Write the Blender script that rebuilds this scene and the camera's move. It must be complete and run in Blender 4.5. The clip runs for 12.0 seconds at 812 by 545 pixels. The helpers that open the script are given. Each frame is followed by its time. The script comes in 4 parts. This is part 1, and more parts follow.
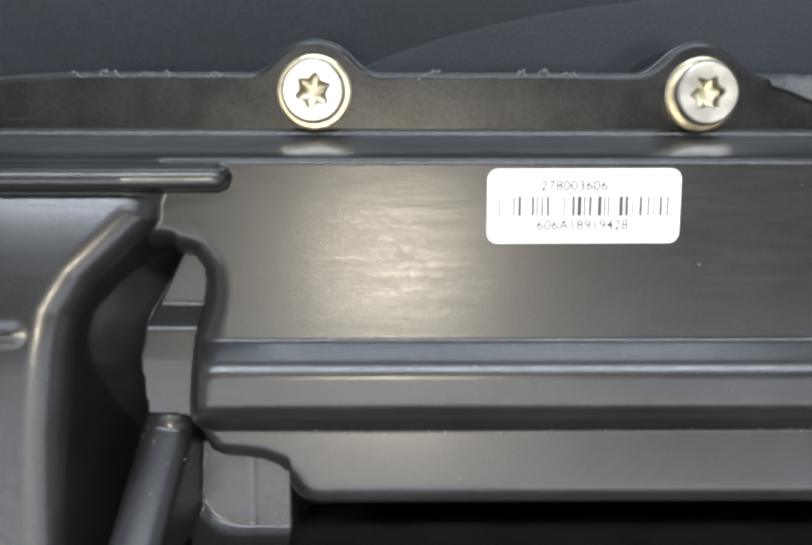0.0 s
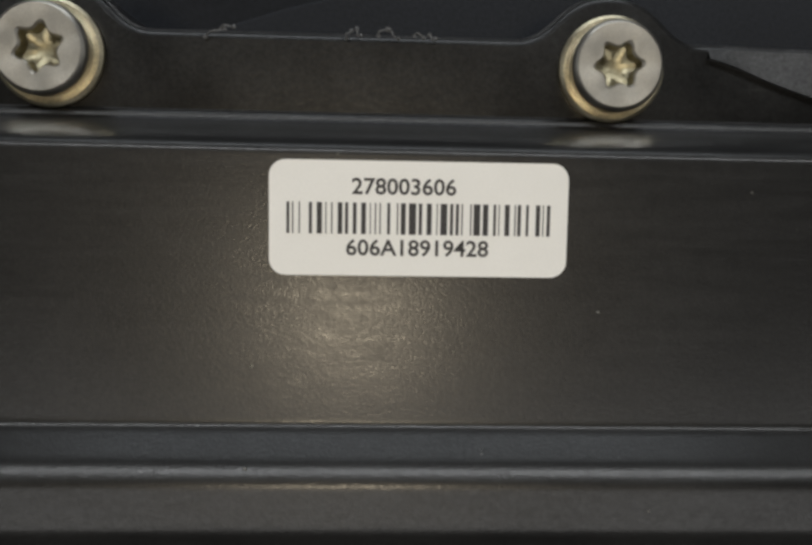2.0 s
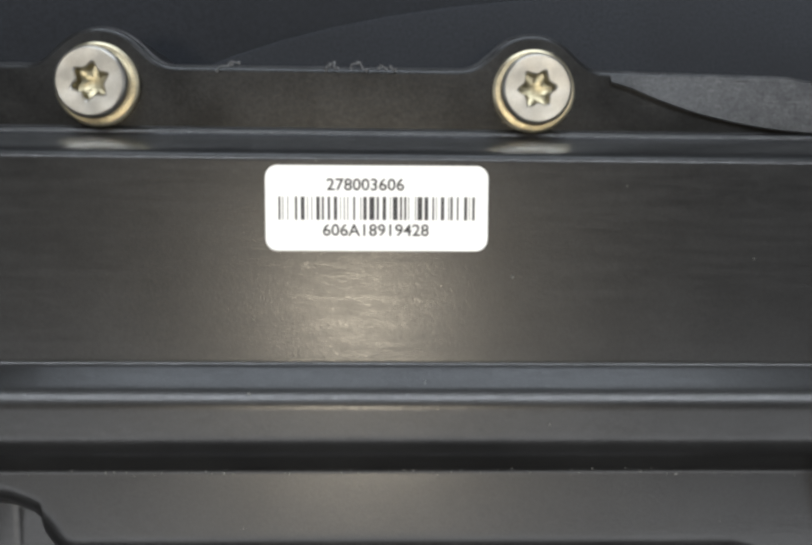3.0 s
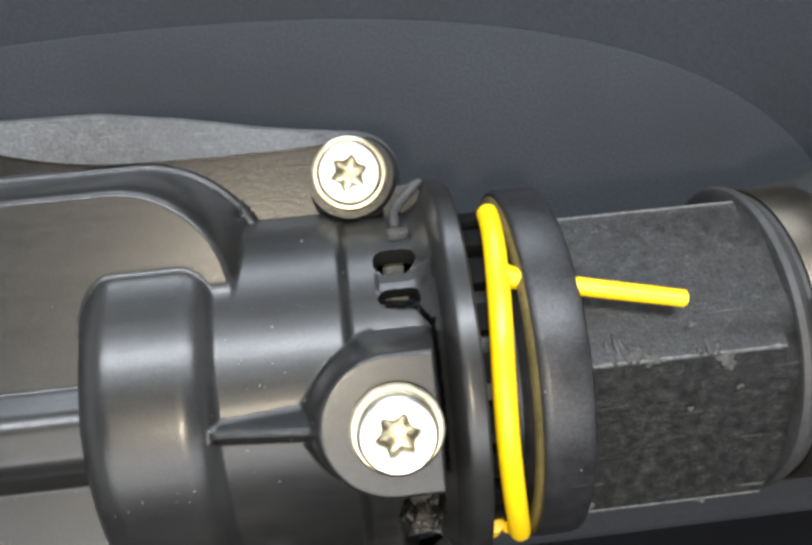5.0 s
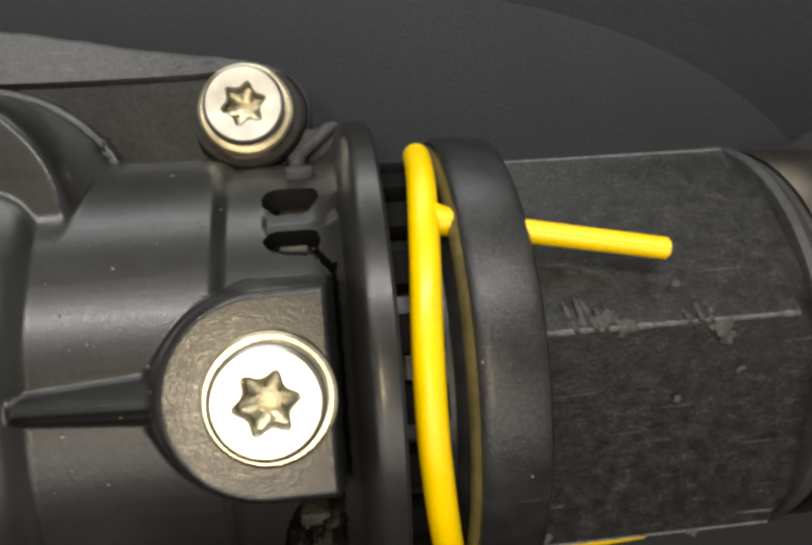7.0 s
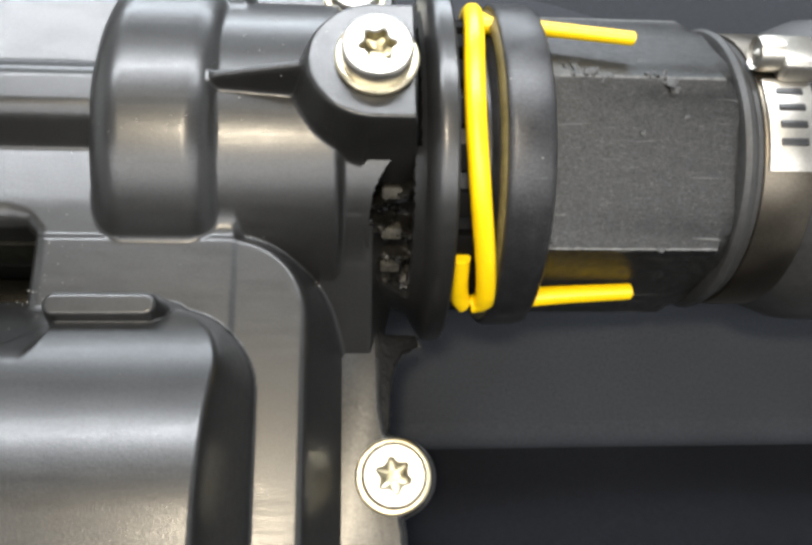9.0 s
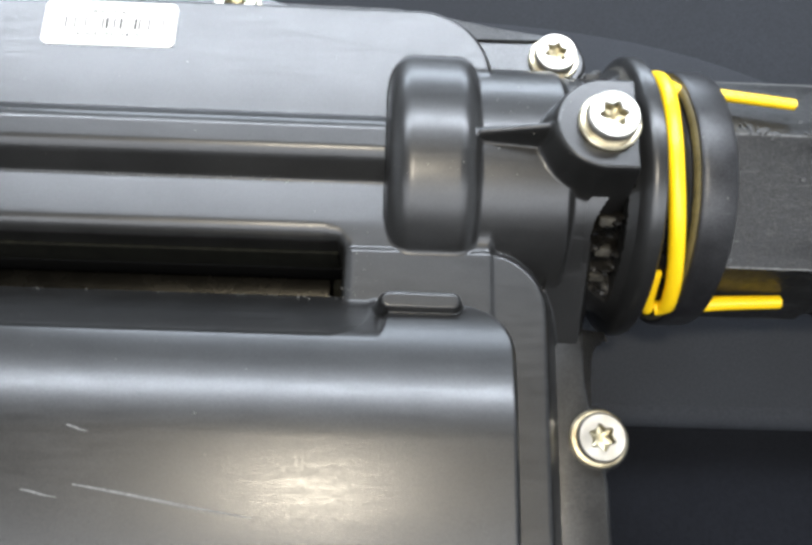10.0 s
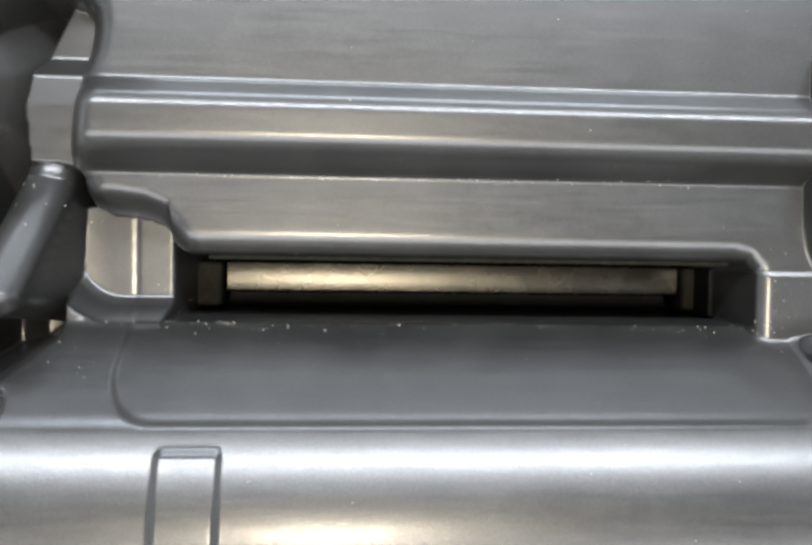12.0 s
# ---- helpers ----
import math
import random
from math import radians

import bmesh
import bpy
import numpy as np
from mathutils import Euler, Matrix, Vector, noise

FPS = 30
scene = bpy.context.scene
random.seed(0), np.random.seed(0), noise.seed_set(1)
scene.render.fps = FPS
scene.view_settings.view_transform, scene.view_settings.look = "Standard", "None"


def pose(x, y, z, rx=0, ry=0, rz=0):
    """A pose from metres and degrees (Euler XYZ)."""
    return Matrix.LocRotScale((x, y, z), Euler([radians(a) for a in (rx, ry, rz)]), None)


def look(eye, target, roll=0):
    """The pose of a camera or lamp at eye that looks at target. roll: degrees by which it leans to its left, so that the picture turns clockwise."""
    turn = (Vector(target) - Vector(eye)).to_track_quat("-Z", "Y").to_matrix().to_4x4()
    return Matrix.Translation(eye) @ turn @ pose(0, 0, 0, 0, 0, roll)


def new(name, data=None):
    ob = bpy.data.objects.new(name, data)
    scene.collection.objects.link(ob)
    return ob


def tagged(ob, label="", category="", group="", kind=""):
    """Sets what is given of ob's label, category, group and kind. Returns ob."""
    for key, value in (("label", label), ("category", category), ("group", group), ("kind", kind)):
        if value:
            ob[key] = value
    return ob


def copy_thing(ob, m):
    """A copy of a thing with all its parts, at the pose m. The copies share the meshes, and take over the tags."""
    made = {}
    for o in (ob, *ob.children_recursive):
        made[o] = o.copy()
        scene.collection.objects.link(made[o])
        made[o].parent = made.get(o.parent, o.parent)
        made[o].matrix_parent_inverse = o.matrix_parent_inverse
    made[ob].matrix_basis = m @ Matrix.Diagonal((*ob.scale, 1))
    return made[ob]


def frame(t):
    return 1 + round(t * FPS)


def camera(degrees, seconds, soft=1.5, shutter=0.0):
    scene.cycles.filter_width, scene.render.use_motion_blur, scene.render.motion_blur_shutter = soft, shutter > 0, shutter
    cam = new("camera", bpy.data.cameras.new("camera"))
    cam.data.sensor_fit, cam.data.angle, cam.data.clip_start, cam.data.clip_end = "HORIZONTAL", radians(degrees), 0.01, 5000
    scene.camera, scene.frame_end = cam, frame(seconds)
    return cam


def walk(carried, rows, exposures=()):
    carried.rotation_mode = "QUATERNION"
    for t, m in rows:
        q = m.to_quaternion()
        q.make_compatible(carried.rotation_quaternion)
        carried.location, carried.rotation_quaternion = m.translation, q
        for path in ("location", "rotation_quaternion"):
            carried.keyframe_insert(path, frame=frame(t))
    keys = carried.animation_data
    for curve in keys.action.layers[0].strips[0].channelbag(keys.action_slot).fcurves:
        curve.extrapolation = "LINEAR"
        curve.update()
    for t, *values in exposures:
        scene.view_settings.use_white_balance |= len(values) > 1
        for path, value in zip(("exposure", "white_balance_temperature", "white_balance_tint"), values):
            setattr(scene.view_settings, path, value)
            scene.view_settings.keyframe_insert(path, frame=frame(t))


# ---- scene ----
cam = camera(55.62, 12.0, 3.2)
EXPOSURES = [(0, 0.68, 6300, 10), (0.4, 0.3, 6500, 10), (0.8, -0.65, 6800, 10), (1.1, -0.9, 6900, 10), (1.5, -1.1, 7000, 10), (2.4, -1.15, 6900, 10), (2.7, -0.7, 6700, 10), (4.3, 0.75, 6250, 10), (5.0, 0.9, 6600, 10), (5.5, 1.0, 6650, 10), (6.0, 0.78, 7250, 10), (6.5, 0.5, 7450, 10), (7.0, 0.02, 7550, 10), (7.5, 0.38, 6900, 10), (9.5, 1.15, 6600, 10), (10, 0.98, 6300, 10), (10.5, 1.15, 6250, 10), (11, 1.66, 6550, 10), (12, 1.84, 6550, 10)]
walk(cam, [
    (0, pose(-0.0380, 0.0083, 0.2311, -8.55, -0.70, 0.08)),
    (0.5, pose(-0.0150, 0.0177, 0.1936, -7.14, -1.58, -0.06)),
    (1, pose(-0.0061, 0.0132, 0.1684, -6.57, -1.93, -0.82)),
    (1.5, pose(-0.0039, 0.0068, 0.1701, -6.69, -2.15, 0.15)),
    (2, pose(-0.0053, 0.0005, 0.1746, -5.30, -2.46, 1.12)),
    (2.5, pose(-0.0024, 0.0004, 0.1830, -5.21, -1.89, 1.03)),
    (2.7, pose(-0.0036, -0.0002, 0.1939, -5.27, -1.62, 0.83)),
    (4.3, pose(0.0902, -0.0033, 0.2498, -1.66, -4.63, -2.81)),
    (4.5, pose(0.1039, -0.0042, 0.2424, -1.14, -5.67, -3.89)),
    (5, pose(0.1447, -0.0007, 0.2263, -4.63, -3.45, -5.72)),
    (5.5, pose(0.1425, 0.0111, 0.2128, -7.55, -5.34, -4.43)),
    (5.8, pose(0.1493, 0.0274, 0.1603, -16.13, -8.80, -5.83)),
    (6, pose(0.1567, 0.0238, 0.1589, -16.79, -5.13, -6.93)),
    (6.5, pose(0.1541, -0.0003, 0.1819, -6.16, -5.03, -5.00)),
    (7, pose(0.1556, -0.0292, 0.1897, 2.42, -5.75, -4.55)),
    (7.5, pose(0.1443, -0.0515, 0.2267, 5.07, -5.39, -2.29)),
    (7.7, pose(0.1423, -0.0603, 0.2430, 5.79, -4.75, -2.38)),
    (9.3, pose(0.1410, -0.1411, 0.2246, 19.36, -3.89, -0.95)),
    (9.5, pose(0.1334, -0.1450, 0.2382, 19.60, -2.99, -1.17)),
    (10, pose(0.0879, -0.1442, 0.2755, 17.70, -1.98, 1.33)),
    (10.5, pose(0.0484, -0.1227, 0.2692, 11.71, -1.23, 1.07)),
    (11, pose(0.0154, -0.0996, 0.2482, 7.04, -3.02, 1.12)),
    (11.5, pose(-0.0116, -0.0713, 0.2388, 0.42, -4.51, -0.03)),
    (12, pose(-0.0215, -0.0675, 0.2458, -1.72, -4.30, 0.87)),
], EXPOSURES)

# ---- light ----
world = bpy.data.worlds.new("world")
scene.world = world
world.use_nodes = True
world.node_tree.nodes["Background"].inputs[0].default_value = (0.6, 0.65, 0.75, 1)
world.node_tree.nodes["Background"].inputs[1].default_value = 0.05


def lamp(name, kind, energy, colour, m):
    data = bpy.data.lights.new(name, kind)
    data.energy, data.color = energy, colour
    ob = new(name, data)
    ob.matrix_world = m
    return data


ceiling_tube = lamp("ceiling_tube", "AREA", 48, (0.86, 0.92, 1.0), look((0.05, 1.10, 1.60), (0.05, -0.1, 0.1)))
ceiling_tube.shape, ceiling_tube.size, ceiling_tube.size_y = "RECTANGLE", 2.6, 0.18
window_light = lamp("window_light", "AREA", 20, (0.80, 0.89, 1.0), look((0.05, 2.09, 0.17), (0.05, 0, 0.12)))
window_light.shape, window_light.size, window_light.size_y = "RECTANGLE", 2.0, 0.50
sky_panel = lamp("sky_panel", "AREA", 2.5, (0.92, 0.95, 1.0), look((0.05, 1.35, 1.66), (0.05, 1.35, 0)))
sky_panel.shape, sky_panel.size, sky_panel.size_y = "RECTANGLE", 3.0, 1.1
# added fill without a known source, brightens the mat's front and deep body
south_fill = lamp("south_fill", "AREA", 26, (0.92, 0.95, 1.0), look((0.05, -0.90, 1.66), (0.05, -0.90, 0)))
south_fill.shape, south_fill.size, south_fill.size_y = "RECTANGLE", 3.0, 0.85
# fixed high spot, added in place of the torch carried with the camera
torch_stand_in = lamp("torch_stand_in", "SPOT", 32, (1.0, 0.88, 0.68), look((-0.05, -0.20, 1.55), (0.05, -0.06, 0)))
torch_stand_in.shadow_soft_size, torch_stand_in.spot_size, torch_stand_in.spot_blend = 0.085, radians(50), 0.6


# ---- materials ----
def material(name, colour, rough, metal=0.0, grain=900, bump=0.15, vary=0.25, stain=60, coat=0.0, specular=0.5, rough_vary=0.05, dust=0.0, scratch=0.0, fibres=0.0, streak=False, sparkle=0.0, cells_per_metre=300, clean=0.93, smudge=0.0, sheen=0.2):
    """A surface with fine grain and larger stains; grain and stain are patterns per metre."""
    m = bpy.data.materials.new(name)
    m.use_nodes = True
    nt = m.node_tree
    n, link = nt.nodes, nt.links.new
    b = n["Principled BSDF"]
    b.inputs["Metallic"].default_value = metal
    b.inputs["Specular IOR Level"].default_value = specular
    b.inputs["Coat Weight"].default_value = coat
    b.inputs["Coat Roughness"].default_value = sheen
    pos = n.new("ShaderNodeTexCoord")
    fine, broad = n.new("ShaderNodeTexNoise"), n.new("ShaderNodeTexNoise")
    fine.inputs["Scale"].default_value, fine.inputs["Detail"].default_value = grain, 3
    broad.inputs["Scale"].default_value, broad.inputs["Detail"].default_value = stain, 6
    for t in (fine, broad):
        link(pos.outputs["Object"], t.inputs["Vector"])
    mix = n.new("ShaderNodeMath")
    mix.operation = "MULTIPLY"
    link(fine.outputs["Fac"], mix.inputs[0])
    link(broad.outputs["Fac"], mix.inputs[1])
    ramp = n.new("ShaderNodeMapRange")
    ramp.inputs["From Min"].default_value, ramp.inputs["From Max"].default_value = 0.1, 0.4
    ramp.inputs["To Min"].default_value, ramp.inputs["To Max"].default_value = 1 - vary, 1 + vary
    link(mix.outputs[0], ramp.inputs["Value"])
    tint = n.new("ShaderNodeVectorMath")
    tint.operation = "SCALE"
    tint.inputs[0].default_value = colour
    link(ramp.outputs[0], tint.inputs["Scale"])
    colour_out = tint.outputs[0]

    def over(fac, shade):
        mixer = n.new("ShaderNodeMix")
        mixer.data_type = "RGBA"
        link(fac, mixer.inputs["Factor"])
        link(colour_out, mixer.inputs["A"])
        mixer.inputs["B"].default_value = shade
        return mixer.outputs["Result"]

    def narrow(value, low, high, strength):
        step = n.new("ShaderNodeMapRange")
        step.inputs["From Min"].default_value, step.inputs["From Max"].default_value = low, high
        step.inputs["To Min"].default_value, step.inputs["To Max"].default_value = 0, strength
        link(value, step.inputs["Value"])
        return step.outputs[0]

    if dust:
        cells = n.new("ShaderNodeTexVoronoi")
        cells.inputs["Scale"].default_value = cells_per_metre
        link(pos.outputs["Object"], cells.inputs["Vector"])
        pick = n.new("ShaderNodeSeparateColor")
        link(cells.outputs["Color"], pick.inputs["Color"])
        spots = n.new("ShaderNodeMath")
        spots.operation = "MULTIPLY"
        link(narrow(cells.outputs["Distance"], 0.075, 0.030, dust), spots.inputs[0])
        link(narrow(pick.outputs["Red"], clean, clean + 0.02, 1.0), spots.inputs[1])
        colour_out = over(spots.outputs[0], (0.42, 0.40, 0.36, 1))
    if scratch:
        for turn, length in ((0.04, 48), (-0.7, 60), (1.4, 75)):
            place = n.new("ShaderNodeMapping")
            place.inputs["Rotation"].default_value = (0.3, 0.2, turn)
            place.inputs["Scale"].default_value = (length, 1400, 300)
            link(pos.outputs["Object"], place.inputs["Vector"])
            lines = n.new("ShaderNodeTexNoise")
            lines.inputs["Scale"].default_value, lines.inputs["Detail"].default_value = 1.0, 1
            link(place.outputs[0], lines.inputs["Vector"])
            colour_out = over(narrow(lines.outputs["Fac"], 0.76, 0.84, scratch), (0.30, 0.30, 0.29, 1))
    if fibres:
        for turn, shift in ((0.4, 0.0), (-0.9, 3.1), (1.5, 7.7)):
            place = n.new("ShaderNodeMapping")
            place.inputs["Location"].default_value = (shift, shift, shift)
            place.inputs["Rotation"].default_value = (turn, turn * 0.6, turn)
            place.inputs["Scale"].default_value = (240, 700, 700)
            link(pos.outputs["Object"], place.inputs["Vector"])
            curls = n.new("ShaderNodeTexNoise")
            curls.inputs["Scale"].default_value, curls.inputs["Detail"].default_value, curls.inputs["Distortion"].default_value = 1.0, 2, 1.6
            link(place.outputs[0], curls.inputs["Vector"])
            ridge = n.new("ShaderNodeMath")
            ridge.operation = "SUBTRACT"
            link(curls.outputs["Fac"], ridge.inputs[0])
            ridge.inputs[1].default_value = 0.60
            thin = n.new("ShaderNodeMath")
            thin.operation = "ABSOLUTE"
            link(ridge.outputs[0], thin.inputs[0])
            gate = n.new("ShaderNodeMath")
            gate.operation = "MULTIPLY"
            link(narrow(thin.outputs[0], 0.009, 0.003, fibres), gate.inputs[0])
            link(narrow(broad.outputs["Fac"], 0.30, 0.62, 1.0), gate.inputs[1])
            colour_out = over(gate.outputs[0], (0.15, 0.15, 0.145, 1))
    if sparkle:
        glint = n.new("ShaderNodeTexNoise")
        glint.inputs["Scale"].default_value, glint.inputs["Detail"].default_value, glint.inputs["Roughness"].default_value = 1600, 4, 0.7
        link(pos.outputs["Object"], glint.inputs["Vector"])
        worn = n.new("ShaderNodeMapRange")
        worn.inputs["From Min"].default_value, worn.inputs["From Max"].default_value = 0.32, 0.70
        worn.inputs["To Min"].default_value, worn.inputs["To Max"].default_value = specular * (1 - sparkle), specular * (1 + sparkle)
        link(glint.outputs["Fac"], worn.inputs["Value"])
        link(worn.outputs[0], b.inputs["Specular IOR Level"])
    link(colour_out, b.inputs["Base Color"])
    rr = n.new("ShaderNodeMapRange")
    rr.inputs["From Min"].default_value, rr.inputs["From Max"].default_value = 0.3, 0.7
    rr.inputs["To Min"].default_value, rr.inputs["To Max"].default_value = max(rough - rough_vary, 0.02), rough + rough_vary
    rubbed = broad
    if streak:
        lay = n.new("ShaderNodeMapping")
        lay.inputs["Scale"].default_value = (60, 900, 900)
        link(pos.outputs["Object"], lay.inputs["Vector"])
        rubbed = n.new("ShaderNodeTexNoise")
        rubbed.inputs["Scale"].default_value, rubbed.inputs["Detail"].default_value = 1.0, 3
        link(lay.outputs[0], rubbed.inputs["Vector"])
    wear = rubbed.outputs["Fac"]
    if smudge:
        cloud = n.new("ShaderNodeTexNoise")
        cloud.inputs["Scale"].default_value, cloud.inputs["Detail"].default_value, cloud.inputs["Roughness"].default_value = smudge, 7, 0.62
        link(pos.outputs["Object"], cloud.inputs["Vector"])
        blend = n.new("ShaderNodeMix")
        blend.inputs["Factor"].default_value = 0.45
        link(wear, blend.inputs["A"])
        link(cloud.outputs["Fac"], blend.inputs["B"])
        wear = blend.outputs["Result"]
    link(wear, rr.inputs["Value"])
    link(rr.outputs[0], b.inputs["Roughness"])
    bp = n.new("ShaderNodeBump")
    bp.inputs["Strength"].default_value, bp.inputs["Distance"].default_value = bump, 0.0003
    link(fine.outputs["Fac"], bp.inputs["Height"])
    link(bp.outputs[0], b.inputs["Normal"])
    if coat:
        gloss = n.new("ShaderNodeMapRange")
        gloss.inputs["From Min"].default_value, gloss.inputs["From Max"].default_value = 0.36, 0.64
        gloss.inputs["To Min"].default_value, gloss.inputs["To Max"].default_value = sheen - 0.03, sheen + 0.05
        link(wear, gloss.inputs["Value"])
        link(gloss.outputs[0], b.inputs["Coat Roughness"])
        peel = n.new("ShaderNodeBump")
        peel.inputs["Strength"].default_value, peel.inputs["Distance"].default_value = bump, 0.0003
        link(fine.outputs["Fac"], peel.inputs["Height"])
        link(peel.outputs[0], b.inputs["Coat Normal"])
        flecks = n.new("ShaderNodeTexNoise")
        flecks.inputs["Scale"].default_value, flecks.inputs["Detail"].default_value, flecks.inputs["Roughness"].default_value = 2100, 3, 0.7
        link(pos.outputs["Object"], flecks.inputs["Vector"])
        cover = n.new("ShaderNodeMapRange")
        cover.inputs["From Min"].default_value, cover.inputs["From Max"].default_value = 0.42, 0.62
        cover.inputs["To Min"].default_value, cover.inputs["To Max"].default_value = coat * 0.6, coat * 1.6
        link(flecks.outputs["Fac"], cover.inputs["Value"])
        link(cover.outputs[0], b.inputs["Coat Weight"])
    return m


PLASTIC = material("moulded_plastic", (0.0095, 0.0094, 0.0091), 0.37, specular=0.42, coat=0.30, sheen=0.19, grain=2600, bump=0.10, vary=0.45, stain=60, rough_vary=0.05, streak=True, smudge=420, sparkle=0.12, dust=0.18)
CAST = material("cast_plastic", (0.0075, 0.0074, 0.0070), 0.30, grain=1100, bump=0.12, vary=0.6, stain=90, rough_vary=0.02, sparkle=0.25, dust=0.25, scratch=0.08)
SCUFFED = material("scuffed_plastic", (0.0085, 0.0084, 0.0080), 0.42, specular=0.4, grain=1700, bump=0.34, vary=0.3, stain=420, rough_vary=0.10, dust=0.22, fibres=0.30, sparkle=0.4, cells_per_metre=420, clean=0.93, scratch=0.25)
TORN = material("torn_plastic", (0.027, 0.027, 0.026), 0.6, grain=2500, bump=0.4, vary=0.5, stain=900)
RUBBED = material("rubbed_plastic", (0.085, 0.085, 0.083), 0.6, grain=2500, bump=0.3, vary=0.6, stain=900)
DARK = material("dark_plastic", (0.012, 0.012, 0.013), 0.36, grain=2400, bump=0.26, vary=0.4, stain=200, dust=0.7, scratch=0.12, sparkle=0.3)
# near-black that paints the shade inside the slot and on the spigot lugs
GAP_SHADE = material("gap_shade", (0.003, 0.003, 0.003), 0.7, specular=0.1, grain=900, bump=0.2, vary=0.3, stain=100)
GRIME = material("grimy_plastic", (0.0065, 0.0057, 0.0045), 0.42, specular=0.45, grain=700, bump=1.0, vary=0.7, stain=250)
DUSTY = material("dusty_plastic", (0.036, 0.033, 0.026), 0.65, specular=0.3, grain=1500, bump=0.8, vary=0.8, stain=400)
LIP = material("olive_seal", (0.085, 0.070, 0.030), 0.4, grain=900, bump=0.3, vary=0.4, stain=150)
GRIMY_SEAL = material("grimy_foam_seal", (0.006, 0.006, 0.004), 0.8, specular=0.12, grain=900, bump=0.6, vary=0.6, stain=350, dust=0.4, cells_per_metre=700, clean=0.9)
WORN = material("worn_edge_plastic", (0.026, 0.0263, 0.0268), 0.46, fibres=0.4, grain=1500, bump=0.3, vary=0.6, stain=250, sparkle=0.3, dust=0.3, scratch=0.4, cells_per_metre=700, clean=0.85)
STEEL = material("zinc_plated_steel", (0.54, 0.515, 0.46), 0.38, 1.0, grain=2500, bump=0.08, vary=0.12, stain=200)
BRASSY = material("yellow_passivated_steel", (0.58, 0.52, 0.37), 0.32, 1.0, grain=2500, bump=0.1, vary=0.25, stain=300)
BRASS = material("brassy_socket", (0.36, 0.325, 0.22), 0.38, 1.0, grain=1800, bump=0.3, vary=0.35, stain=500)
BAND = material("brownish_steel", (0.115, 0.100, 0.080), 0.40, 1.0, grain=1800, bump=0.1, vary=0.2, stain=90)
BRIGHT = material("bright_steel", (0.42, 0.40, 0.36), 0.38, 1.0, grain=1800, bump=0.1, vary=0.15, stain=90)
CORE = material("core_metal", (0.032, 0.0305, 0.0265), 0.27, 1.0, grain=1600, bump=0.14, vary=0.2, stain=140, rough_vary=0.02, dust=0.3, cells_per_metre=900, clean=0.95)
YELLOW = material("yellow_plastic", (0.86, 0.56, 0.004), 0.36, grain=1500, bump=0.08, vary=0.08, stain=120)
RUBBER = material("black_rubber", (0.022, 0.022, 0.022), 0.55, grain=900, bump=0.3, vary=0.4, stain=60)
TOOTH = material("beige_plastic", (0.20, 0.19, 0.15), 0.5, grain=2500, bump=0.2, vary=0.4, stain=600)
PAPER = material("label_paper", (0.82, 0.80, 0.75), 0.5, grain=3000, bump=0.05, vary=0.03, stain=120)
INK = material("printing_ink", (0.03, 0.028, 0.027), 0.6, grain=3000, bump=0.05, vary=0.2, stain=400)
SHEET = material("dark_grey_sheet", (0.0135, 0.0152, 0.0186), 0.75, specular=0.2, grain=1100, bump=0.15, vary=0.3, stain=14)
MAT = material("charcoal_mat", (0.0205, 0.0230, 0.0278), 0.8, specular=0.25, grain=1200, bump=0.2, vary=0.3, stain=18)
CLOTH = material("black_bench_top", (0.0055, 0.006, 0.0075), 0.8, specular=0.04, grain=900, bump=0.4, vary=0.3, stain=12)
# unseen room: pale walls bounce light, dark south wall and ceiling dim reflections
WALL = material("painted_wall", (0.78, 0.78, 0.77), 0.8, grain=60, bump=0.1, vary=0.05, stain=1.5)
DARK_WALL = material("dark_unseen_wall", (0.05, 0.05, 0.052), 0.8, grain=60, bump=0.1, vary=0.1, stain=1.5)
CEILING = material("dark_unseen_ceiling", (0.025, 0.025, 0.025), 0.9, grain=60, bump=0.1, vary=0.04, stain=1.5)
FLOOR = material("concrete_floor", (0.22, 0.22, 0.21), 0.7, grain=80, bump=0.2, vary=0.2, stain=3)
GRIT = material("pale_grit", (0.16, 0.155, 0.14), 0.7, grain=3000, bump=0.1, vary=0.6, stain=900)
SHAVING = material("plastic_shaving", (0.10, 0.10, 0.10), 0.5, grain=3000, bump=0.1, vary=0.3, stain=900)


# ---- mesh helpers ----
def mesh_object(name, bm, mat, smooth=True, angle=38):
    me = bpy.data.meshes.new(name)
    bmesh.ops.recalc_face_normals(bm, faces=bm.faces)
    if smooth:
        for f in bm.faces:
            f.smooth = True
        for e in bm.edges:
            if len(e.link_faces) == 2 and e.calc_face_angle(0) > radians(angle):
                e.smooth = False
            elif len(e.link_faces) == 2 and e.calc_face_angle(0) > 0.1:
                areas = sorted(f.calc_area() for f in e.link_faces)
                if areas[1] > 40 * areas[0]:
                    e.smooth = False
    bm.to_mesh(me)
    bm.free()
    me.materials.append(mat)
    return new(name, me)


def part(name, bm, mat, parent, label="", angle=38):
    ob = mesh_object(name, bm, mat, True, angle)
    ob.parent = parent
    return tagged(ob, label)


def empty(name, place, label, category, group=""):
    ob = new(name)
    ob.empty_display_size = 0.01
    ob.location = place
    bpy.context.view_layer.update()
    return tagged(ob, label, category, group)


